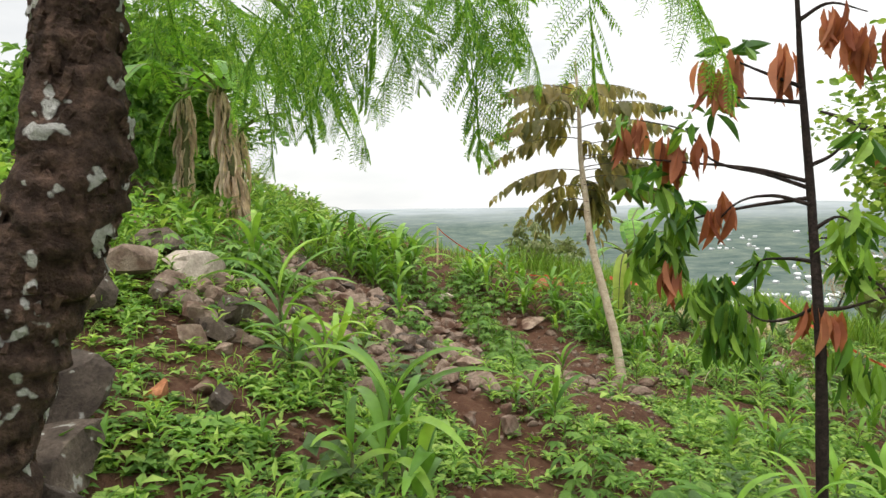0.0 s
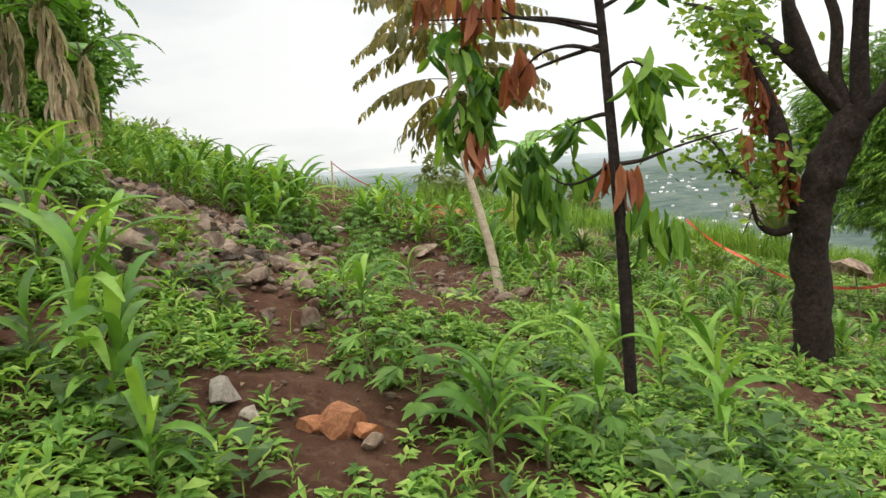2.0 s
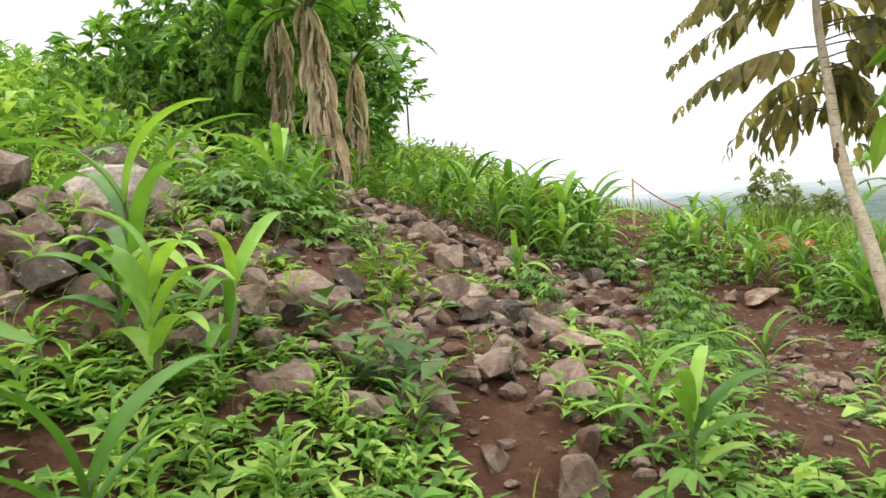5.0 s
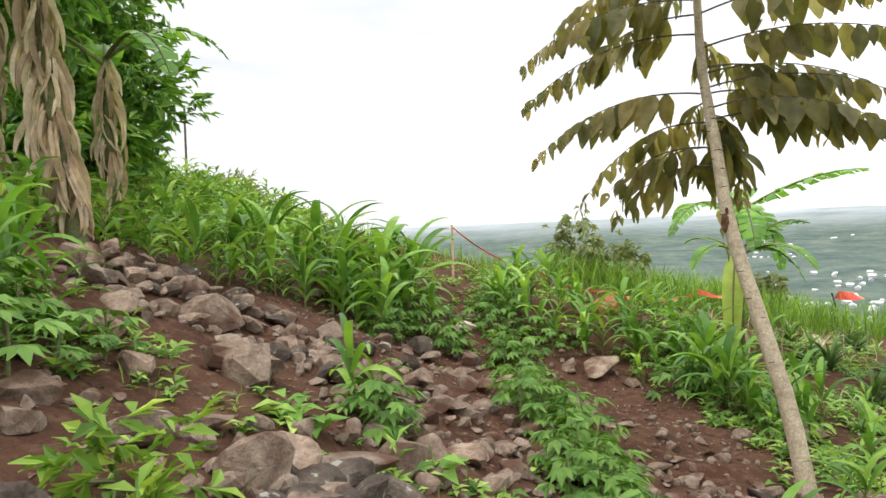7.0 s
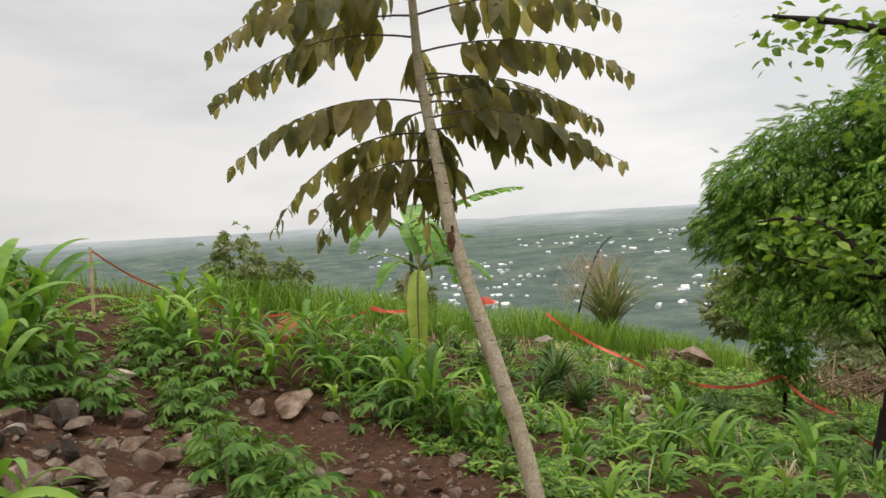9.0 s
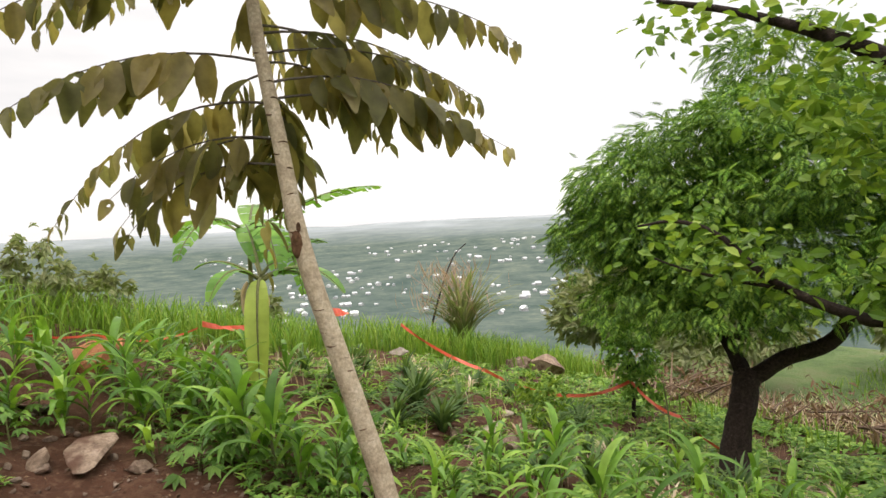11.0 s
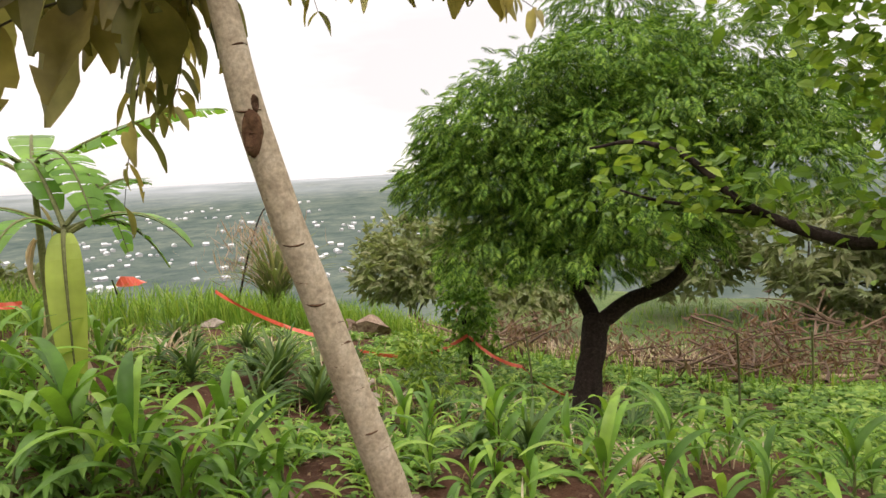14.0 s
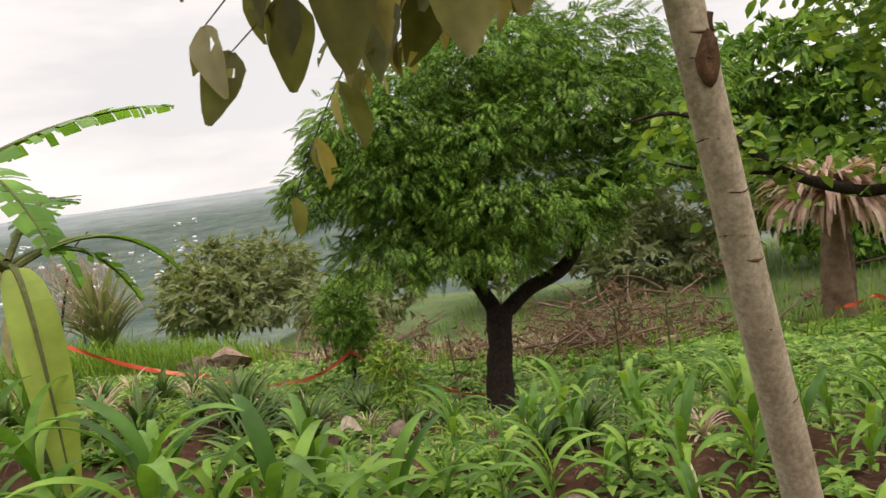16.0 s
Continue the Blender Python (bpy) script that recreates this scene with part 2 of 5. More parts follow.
l_straw = leaf_mat("dry_banana_leaf", [(0.36, 0.255, 0.185), (0.56, 0.43, 0.325), (0.72, 0.62, 0.50)], 0.8, 0.25, 12.0)
l_plume = leaf_mat("dry_plume", [(0.30, 0.19, 0.15), (0.42, 0.29, 0.24), (0.50, 0.38, 0.32)], 0.8, 0.3, 4.0)
l_brown = leaf_mat("withered_leaf", [(0.12, 0.075, 0.05), (0.20, 0.12, 0.08), (0.30, 0.20, 0.14)], 0.8, 0.2, 3.0)
l_bluish = leaf_mat("grey_green_leaf", [(0.045, 0.095, 0.05), (0.08, 0.145, 0.075), (0.13, 0.20, 0.11)], 0.6, 0.3)
# grey-green leaf with distance haze put into its colour, so paler
l_fargreen = leaf_mat("haze_paled_leaf", [(0.15, 0.20, 0.10), (0.21, 0.25, 0.125), (0.28, 0.285, 0.155)], 0.7, 0.3, 0.8)

m_tape, n_, l_, p_ = shader("orange_red_plastic_tape")
l_.new(ramp(n_, l_, noise_node(n_, l_, 12.0), [(0.3, (0.62, 0.07, 0.035)), (0.7, (0.82, 0.15, 0.07))]), p_.inputs["Base Color"])
p_.inputs["Roughness"].default_value = 0.4
# white walls, their colour dulled to stand for haze across the valley
m_wall = solid_mat("haze_dulled_white_wall", [(0.3, (0.42, 0.43, 0.44)), (0.7, (0.60, 0.61, 0.62))], 0.3, 0.9, 0.1, 0.05, 2.0)
m_roof = solid_mat("pale_metal_roof", [(0.3, (0.60, 0.63, 0.65)), (0.7, (0.85, 0.87, 0.88))], 0.2, 0.6, 0.1, 0.05, 2.0)


# ---- shapes ----
def vnoise(x, y, seed=0):
    """Smooth value noise in the plane, 0 to 1."""
    xi, yi = np.floor(x).astype(np.int64), np.floor(y).astype(np.int64)
    fx, fy = x - xi, y - yi
    fx, fy = fx * fx * (3 - 2 * fx), fy * fy * (3 - 2 * fy)

    def cell(a, b):
        h = (a * 374761393 + b * 668265263 + seed * 974711) & 0x7FFFFFFF
        h = ((h ^ (h >> 13)) * 1274126177) & 0x7FFFFFFF
        return ((h ^ (h >> 16)) & 0xFFFF) / 65535.0

    low = cell(xi, yi) * (1 - fx) + cell(xi + 1, yi) * fx
    high = cell(xi, yi + 1) * (1 - fx) + cell(xi + 1, yi + 1) * fx
    return low * (1 - fy) + high * fy


def sclamp(v, lo, hi, s):
    v = lo + s * np.logaddexp(0, (v - lo) / s)
    return hi - s * np.logaddexp(0, (hi - v) / s)


# terraces, the gully and hollows in the slope: height, centre, spread
BUMPS = [(-.28, 1.0, 10.4, .9, 2.2), (.24, 1.3, 6.0, .9, .8), (.3, 2.0, 13.9, 1.6, .7), (-.3, -.5, 11.7, .8, .9), (.3, -2.1, 5.8, .9, 1.0),
         (-.5, 10, 11, 2.2, 2.2), (.4, 6.2, 13.9, 1.8, 1.4), (-.2, 1.0, 1.8, .7, .8), (.22, 5.1, 8.6, 1.3, 1.6), (.2, -2.5, 8.9, .8, .8)]


def hill(x, y):
    x, y = np.asarray(x, float), np.asarray(y, float)
    X, Y = sclamp(x, -9, 21, 1.0) / 10, (sclamp(y, -2, 17, 1.0) - 9) / 10
    z = (-.11 - 3.143 * X + .067 * Y + .294 * X * Y + 1.029 * X * X + .399 * Y * Y - .352 * X ** 3 - .386 * X * X * Y + .183 * X * Y * Y + .596 * Y ** 3)
    for a, cx, cy, sx, sy in BUMPS:
        z = z + a * np.exp(-.5 * ((x - cx) / sx) ** 2 - .5 * ((y - cy) / sy) ** 2)
    # the brow of the hill: it falls away to the valley ahead and far to the side
    brow = np.maximum(0, y - 17.5 - .35 * np.clip(x, 0, 14)) + .5 * np.maximum(0, x - 34) + np.maximum(0, -12 - y) * .4
    fall = .42 * np.sqrt(brow ** 2 + 1.0) - .42
    z = z - np.minimum(fall, 72 + 0 * fall)
    # valley floor, then the ridge on its other side
    r = np.hypot(x, y)
    rise = np.clip((r - 700) / 1900, 0, 1)
    z = np.where(r > 120, np.maximum(z, -76 + 116 * rise ** 1.15 + 26 * rise * (vnoise(x / 420, y / 420, 5) - .5) + 16 * np.clip(x / r, 0, 1) * rise), z)
    return z


def clods(x, y):
    near = np.exp(-(np.maximum(0, np.hypot(x - 2, y - 8) - 14) / 8) ** 2)
    soil = (vnoise(x * 9, y * 9, 1) - .5) * .035 + (vnoise(x * 3.3, y * 3.3, 2) - .5) * .07 + (vnoise(x * .9, y * .9, 3) - .5) * .12
    ridges = .035 * np.sin((y * .96 - x * .28) * 7.5 + 2 * vnoise(x * .5, y * .5, 9)) * np.clip((x - 3) / 2, 0, 1)
    return near * (soil + ridges)


def ground_z(x, y):
    x, y = np.asarray(x, float), np.asarray(y, float)
    return hill(x, y) + clods(x, y)


def gz(x, y):
    return float(ground_z(x, y))


class Soup:
    """Vertices and faces collected for one mesh."""

    def __init__(self):
        self.v, self.f, self.count = [], [], 0

    def add(self, v, f):
        self.v.append(np.asarray(v, float))
        self.f.append((np.asarray(f) + self.count).tolist())
        self.count += len(v)
        return self

    def mesh(self, name, material, smooth=False):
        me = bpy.data.meshes.new(name)
        me.from_pydata(np.concatenate(self.v).tolist(), [], [q for f in self.f for q in f])
        me.materials.append(material)
        if smooth:
            me.polygons.foreach_set("use_smooth", [True] * len(me.polygons))
        return me


def part(name, soup, material, parent=None, label="", smooth=False):
    ob = new(name, soup if isinstance(soup, bpy.types.Mesh) else soup.mesh(name, material, smooth))
    ob.parent = parent
    return tagged(ob, label)


def thing(name, label, category, at=(0, 0, 0), group="", kind=""):
    ob = new(name)
    ob.location = at
    return tagged(ob, label, category, group, kind)


def unit(v):
    v = np.asarray(v, float)
    return v / np.maximum(np.linalg.norm(v, axis=-1, keepdims=True), 1e-9)


def turns(along, up):
    """Rotations whose y is along and whose z is near up."""
    y = unit(along)
    x = unit(np.cross(y, up))
    return np.stack([x, y, np.cross(x, y)], -1)


def scatter(soup, template, pos, rot, size):
    v, f = template
    pos, size = np.atleast_2d(pos), np.broadcast_to(np.asarray(size, float).reshape(-1, 1) if np.ndim(size) < 2 else size, (len(np.atleast_2d(pos)), 1 if np.ndim(size) < 2 else 3))
    out = np.einsum("nij,nkj->nki", rot, v[None] * size[:, None, :]) + pos[:, None, :]
    faces = (np.asarray(f)[None] + (np.arange(len(pos)) * len(v))[:, None, None]).reshape(-1, len(f[0]))
    return soup.add(out.reshape(-1, 3), faces)


def leaf(width=0.4, segs=4, fold=0.12, droop=0.2, peak=0.4, wave=0.0):
    """A leaf along +y, one long: two rows of quads folded at the midrib."""
    t = np.linspace(0, 1, segs + 1)
    w = width * .5 * np.sin(np.pi * np.clip(t ** (np.log(.5) / np.log(peak)), 0.02, 0.985)) ** .8
    z = -droop * t ** 2
    ripple = wave * np.sin(t * 17)
    v = np.concatenate([np.stack([-w, t, z + fold * w / width + ripple], 1), np.stack([0 * t, t, z], 1), np.stack([w, t, z + fold * w / width - ripple], 1)])
    n = segs + 1
    f = [[i, i + n, i + n + 1, i + 1] for i in range(segs)] + [[i + n, i + 2 * n, i + 2 * n + 1, i + n + 1] for i in range(segs)]
    return v, f


def strap(width=0.07, segs=8, start=0.3, end=1.9, fold=0.25):
    """A long blade from the origin that leaves at an angle of start from upright and bends over to end, outwards along +y."""
    t = np.linspace(0, 1, segs + 1)
    a = start + (end - start) * t ** 1.25
    y, z = np.concatenate([[0], np.cumsum(np.sin(a[:-1]))]) / segs, np.concatenate([[0], np.cumsum(np.cos(a[:-1]))]) / segs
    w = width * .5 * np.clip(np.sin(np.pi * (.15 + .83 * t)) ** .7, .04, 1)
    lift_y, lift_z = -np.cos(a) * fold * w, np.sin(a) * fold * w
    v = np.concatenate([np.stack([-w, y + lift_y, z + lift_z], 1), np.stack([0 * t, y, z], 1), np.stack([w, y + lift_y, z + lift_z], 1)])
    n = segs + 1
    f = [[i, i + n, i + n + 1, i + 1] for i in range(segs)] + [[i + n, i + 2 * n, i + 2 * n + 1, i + n + 1] for i in range(segs)]
    return v, f


def small_leaf(width=0.5, fold=0.15, droop=0.15):
    """A little folded leaf of two faces, one long."""
    v = np.array([(0, 0, 0), (-width / 2, .45, fold), (0, 1, -droop), (0, .5, 0), (width / 2, .45, fold)])
    return v, [[0, 3, 2, 1], [0, 4, 2, 3]]


def smooth_path(pts, n):
    """n points on a smooth line through the given ones."""
    p = np.asarray(pts, float)
    p = np.concatenate([[2 * p[0] - p[1]], p, [2 * p[-1] - p[-2]]])
    out = []
    for u in np.linspace(0, len(p) - 3 - 1e-6, n):
        i = int(u)
        t = u - i
        a, b, c, d = p[i:i + 4]
        out.append(.5 * (2 * b + (c - a) * t + (2 * a - 5 * b + 4 * c - d) * t * t + (3 * b - a - 3 * c + d) * t ** 3))
    return np.array(out)


def tube(soup, pts, radii, sides=8, n=None, rough=0.0, seed=0):
    """A tapering limb through the points, uneven if rough."""
    path = smooth_path(pts, n or 4 * len(pts))
    r = np.interp(np.linspace(0, 1, len(path)), np.linspace(0, 1, len(radii)), radii)
    tan = unit(np.gradient(path, axis=0))
    ref = np.array([1.0, 0.1, 0]) if abs(tan[0][0]) < .8 else np.array([0, 1.0, 0])
    v = []
    for i, (c, t) in enumerate(zip(path, tan)):
        x = unit(np.cross(t, ref))
        y = np.cross(t, x)
        a = np.arange(sides) / sides * 2 * np.pi
        wob = 1 + rough * (2 * vnoise(a * 1.6 + seed, np.full(sides, i * .6 + seed), seed) - 1)
        v.append(c + r[i] * wob[:, None] * (np.cos(a)[:, None] * x + np.sin(a)[:, None] * y))
    v = np.concatenate(v)
    k = len(path)
    f = [[i * sides + j, i * sides + (j + 1) % sides, (i + 1) * sides + (j + 1) % sides, (i + 1) * sides + j] for i in range(k - 1) for j in range(sides)]
    top = np.array([path[-1]])
    soup.add(v, f)
    soup.add(np.concatenate([v[-sides:], top]), [[j, (j + 1) % sides, sides] for j in range(sides)])
    return path


def rand_dirs(n, lo=-1.0, hi=1.0, r=rng):
    z, a = r.uniform(lo, hi, n), r.uniform(0, 2 * np.pi, n)
    s = np.sqrt(np.maximum(0, 1 - z * z))
    return np.stack([s * np.cos(a), s * np.sin(a), z], 1)


def stone_mesh(seed, material, flat=0.6, sub=2, cuts=15):
    """A broken field stone: a lump with flat faces struck off it."""
    r = np.random.default_rng(seed)
    bm = bmesh.new()
    bmesh.ops.create_icosphere(bm, subdivisions=sub, radius=1.0)
    v = np.array([q.co for q in bm.verts])
    for d in rand_dirs(cuts, r=r):
        c = r.uniform(.36, .74)
        v -= np.maximum(0, v @ d - c)[:, None] * d
    v *= 1 + .07 * (vnoise(v[:, 0] * 3 + seed, v[:, 1] * 3 + v[:, 2] * 2.3, seed)[:, None] - .5) * 2
    v *= np.array([1.0, r.uniform(.6, .85), flat * r.uniform(.75, 1.2)])
    v /= np.abs(v[:, 0]).max()
    for q, co in zip(bm.verts, v):
        q.co = co
    me = bpy.data.meshes.new("rock")
    bm.to_mesh(me)
    bm.free()
    me.materials.append(material)
    return me


# ---- ground: one sheet from the field to the far ridge ----
def spaced(lo, hi, step, far, growth):
    """Even steps between lo and hi, then ever longer ones out to far on both sides."""
    mid = list(np.arange(lo, hi + step / 2, step))
    out, d = [], step
    x = mid[-1]
    while x < far:
        d *= growth
        x += d
        out.append(x)
    back, d, x = [], step, mid[0]
    while x > -far:
        d *= growth
        x -= d
        back.append(x)
    return np.array(back[::-1] + mid + out)


gx, gy = spaced(-4.0, 7.5, 0.06, 4200, 1.13), spaced(0.6, 15.5, 0.06, 4200, 1.13)
GX, GY = np.meshgrid(gx, gy)
verts = np.stack([GX.ravel(), GY.ravel(), ground_z(GX, GY).ravel()], 1)
nx, ny = len(gx), len(gy)
ii, jj = np.meshgrid(np.arange(nx - 1), np.arange(ny - 1))
quads = np.stack([jj * nx + ii, jj * nx + ii + 1, (jj + 1) * nx + ii + 1, (jj + 1) * nx + ii], -1).reshape(-1, 4)
gm = bpy.data.meshes.new("ground")
gm.from_pydata(verts.tolist(), [], quads.tolist())
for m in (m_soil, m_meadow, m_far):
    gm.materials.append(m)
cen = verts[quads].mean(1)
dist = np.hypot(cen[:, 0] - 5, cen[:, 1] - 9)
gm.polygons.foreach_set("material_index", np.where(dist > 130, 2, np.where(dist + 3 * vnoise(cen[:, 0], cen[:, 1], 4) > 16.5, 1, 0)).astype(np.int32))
gm.polygons.foreach_set("use_smooth", np.ones(len(quads), bool))
tagged(new("ground", gm), "stony red-brown hillside soil falling away to a green valley", "ground", kind="structure")


# ---- the far town on the valley slope ----
def house_meshes():
    w, r = Soup(), Soup()
    w.add([(-.5, -.4, 0), (.5, -.4, 0), (.5, .4, 0), (-.5, .4, 0), (-.5, -.4, .45), (.5, -.4, .45), (.5, .4, .45), (-.5, .4, .45)],
          [[0, 1, 5, 4], [1, 2, 6, 5], [2, 3, 7, 6], [3, 0, 4, 7]])
    r.add([(-.56, -.46, .43), (.56, -.46, .43), (.56, .46, .43), (-.56, .46, .43), (-.56, 0, .72), (.56, 0, .72)], [[0, 1, 5, 4], [2, 3, 4, 5]])
    r.add([(-.56, -.46, .43), (-.56, 0, .72), (-.56, .46, .43), (.56, -.46, .43), (.56, .46, .43), (.56, 0, .72)], [[0, 1, 2], [3, 4, 5]])
    return w.mesh("wall", m_wall), r.mesh("roof", m_roof)


wall_me, roof_me = house_meshes()
town = np.random.default_rng(21)
house = thing("house", "small white house with a pale metal roof in the valley town", "house", group="houses of the far town")
part("wall", wall_me, m_wall, house)
part("roof", roof_me, m_roof, house)
placed = 0
while placed < 240:
    a, d = radians(town.uniform(32, 70)), town.uniform(600, 1600)
    x, y = d * math.cos(a), d * math.sin(a)
    if vnoise(np.array(x / 90), np.array(y / 90), 12) < .53:
        continue
    s = town.uniform(3.6, 7.5)
    h = house if placed == 0 else copy_thing(house, Matrix())
    h.matrix_basis = pose(x, y, float(hill(x, y)) - .5, 0, 0, town.uniform(0, 180)) @ Matrix.Diagonal((s, s, s, 1))
    placed += 1


# ---- big leaning tree with feathery leaves ----
def pinnate_fine(seed, pairs=12, leaflets=13, droop=0.55):
    """A twice-feathered leaf along +y, one long: side stalks with rows of fine leaflets."""
    s, r = Soup(), np.random.default_rng(seed)
    lf = small_leaf(.30, .08, .1)
    for i in range(pairs):
        t = .12 + .85 * i / (pairs - 1) + r.normal(0, .012)
        root = np.array([0, t, -droop * t * t])
        ln = .36 * math.sin(math.pi * (.18 + .74 * t)) + .05
        for side in (-1, 1):
            d = unit(np.array([side * .55, .42, -.62 - .35 * t]) + r.normal(0, .17, 3))
            ln *= r.uniform(.82, 1.18)
            k = np.linspace(.08, 1, leaflets)[:, None]
            base = root + d * ln * k + np.array([0, 0, -.10]) * ln * k ** 2
            for s2 in (-1, 1):
                dd = unit(np.tile(unit(d * .35 + np.array([-side * s2 * .5, s2 * .85, -.25])), (leaflets, 1)))
                scatter(s, lf, base, turns(dd, np.tile([0, 0, 1.0], (leaflets, 1))), .052 * r.uniform(.7, 1.2, leaflets))
            p = np.stack([root, root + d * ln * .5, root + d * ln + np.array([0, 0, -.10]) * ln])
            tube(s, p, [.0035, .002], 3, 3)
    k = np.linspace(0, 1, 5)
    tube(s, np.stack([0 * k, k, -droop * k * k], 1), [.008, .004], 3, 5)
    return np.concatenate(s.v), s.f


def join_template(v, f):
    """Quads only, so that a template can be scattered."""
    q = [g if len(g) == 4 else list(g) + [g[-1]] for h in f for g in h]
    return v, q


fine = [join_template(*pinnate_fine(770 + i)) for i in range(3)]


def scatter_mixed(soup, v, f, pos, rot, size):
    """As scatter, for a template with triangles among its quads."""
    quad, tri = [g for g in f if g[2] != g[3]], [g[:3] for g in f if g[2] == g[3]]
    base = soup.count
    out = (np.einsum("nij,nkj->nki", rot, v[None] * np.asarray(size).reshape(-1, 1, 1)) + np.atleast_2d(pos)[:, None, :]).reshape(-1, 3)
    step = (np.arange(len(pos)) * len(v))[:, None, None]
    soup.v.append(out)
    soup.f.append((np.asarray(quad)[None] + step + base).reshape(-1, 4).tolist())
    if tri:
        soup.f.append((np.asarray(tri)[None] + step + base).reshape(-1, 3).tolist())
    soup.count += len(out)


big_tree = thing("big_tree", "large leaning tree, dark flaking bark with white lichen", "tree", (-1.42, 2.35, gz(-1.42, 2.35)))
O = np.array(big_tree.location)


def limb(parent, name, pts, radii, mat, sides=9, rough=0.12, seed=1, label="", n=None):
    s = Soup()
    tube(s, np.asarray(pts) - np.array(parent.location), radii, sides, n, rough, seed)
    return part(name, s, mat, parent, label, True)


limb(big_tree, "trunk", [(-1.45, 2.35, gz(-1.42, 2.35) - .15), (-1.38, 2.36, .55), (-1.28, 2.38, .80), (-1.17, 2.40, 1.06), (-1.09, 2.42, 1.28), (-1.04, 2.45, 1.52), (-1.04, 2.46, 1.80), (-1.02, 2.47, 2.1), (-.95, 2.45, 2.6), (-.9, 2.4, 3.4)],
     [.26, .19, .17, .16, .165, .16, .135, .128, .12, .09], m_bark_big, 30, .2, 3, n=90)
limb(big_tree, "branch", [(-.98, 2.46, 2.2), (-.6, 2.42, 2.32), (-.1, 2.45, 2.33), (.4, 2.55, 2.28), (.9, 2.7, 2.2)], [.08, .06, .045, .03, .015], m_bark_grey)
limb(big_tree, "branch", [(-.97, 2.46, 2.2), (-.95, 2.9, 2.4), (-.85, 3.4, 2.45), (-.7, 3.9, 2.35)], [.07, .05, .035, .015], m_bark_grey)
limb(big_tree, "branch", [(-.98, 2.46, 2.2), (-1.35, 2.8, 2.6), (-1.7, 3.3, 2.8)], [.06, .04, .02], m_bark_grey)
fr = np.random.default_rng(5)
crown = Soup()
# leaf stalks hang from the two limbs that reach out over the path
for k in range(46):
    u = fr.uniform(0, 1)
    if k % 3:
        root = np.array([-.75 + 1.4 * u, 2.45 + .2 * u, 2.22 - .03 * u]) + fr.normal(0, [.1, .2, .09])
        dirv = np.array([fr.normal(.2, .7), fr.normal(0, .6), -.45])
        size = fr.uniform(.34, .54)
    else:
        root = np.array([-1.0 + .4 * u, 2.7 + .9 * u, 2.28 - .05 * u]) + fr.normal(0, [.2, .25, .12])
        dirv = np.array([fr.normal(.3, .7), fr.normal(0, .6), -.4])
        size = fr.uniform(.4, .66)
    scatter_mixed(crown, *fine[k % 3], root[None] - O, turns(dirv[None], unit(np.array([[fr.normal(0, .3), fr.normal(0, .3), 1.0]]))), [size])
part("crown", crown, l_fern, big_tree, "hanging feathery green leaves")
# plates of bark that lift from the trunk
plate = (np.array([(-.5, -1, 0), (.5, -.9, 0), (.42, .95, 0), (-.45, 1, 0), (-.36, -.8, .3), (.38, -.75, .3), (.3, .8, .3), (-.34, .78, .3)]), [[4, 5, 6, 7], [0, 1, 5, 4], [1, 2, 6, 5], [2, 3, 7, 6], [3, 0, 4, 7]])
axis = smooth_path([(-1.45, 2.35, gz(-1.42, 2.35) - .15), (-1.38, 2.36, .55), (-1.28, 2.38, .80), (-1.17, 2.40, 1.06), (-1.09, 2.42, 1.28), (-1.04, 2.45, 1.52), (-1.04, 2.46, 1.80), (-1.02, 2.47, 2.1), (-.95, 2.45, 2.6)], 300)
rad = np.interp(np.linspace(0, 1, 300), np.linspace(0, 1, 9), [.26, .19, .17, .16, .165, .16, .135, .128, .12])
pk, pa = fr.integers(0, 300, 900), fr.uniform(0, 6.28, 900)
out = np.stack([np.cos(pa), np.sin(pa), 0 * pa], 1)
flakes = Soup()
scatter(flakes, plate, axis[pk] + out * (rad[pk] * fr.uniform(.93, 1.0, 900))[:, None] - O, turns(np.array([[.15, .05, 1.0]]) + fr.normal(0, .25, (900, 3)), out), fr.uniform(.012, .036, 900))
tagged(part("bark_plates", flakes, m_bark_big, big_tree, "lifting dark bark plates"), kind="stuff")


# ---- thin dark sapling with dried red leaves ----
def leaf_cluster(soup, template, centre, n, size, hang=0.8, spread=0.06, r=rng, jitter=0.25):
    """Leaves that hang or stand out from a twig's end."""
    d = rand_dirs(n, -1, .5, r) * (1 - hang) + np.array([0, 0, -hang])
    pos = centre + rand_dirs(n, -1, 1, r) * spread * r.uniform(.2, 1, (n, 1))
    scatter(soup, template, pos, turns(d, rand_dirs(n, -.3, .6, r)), size * r.uniform(1 - jitter, 1 + jitter, n))


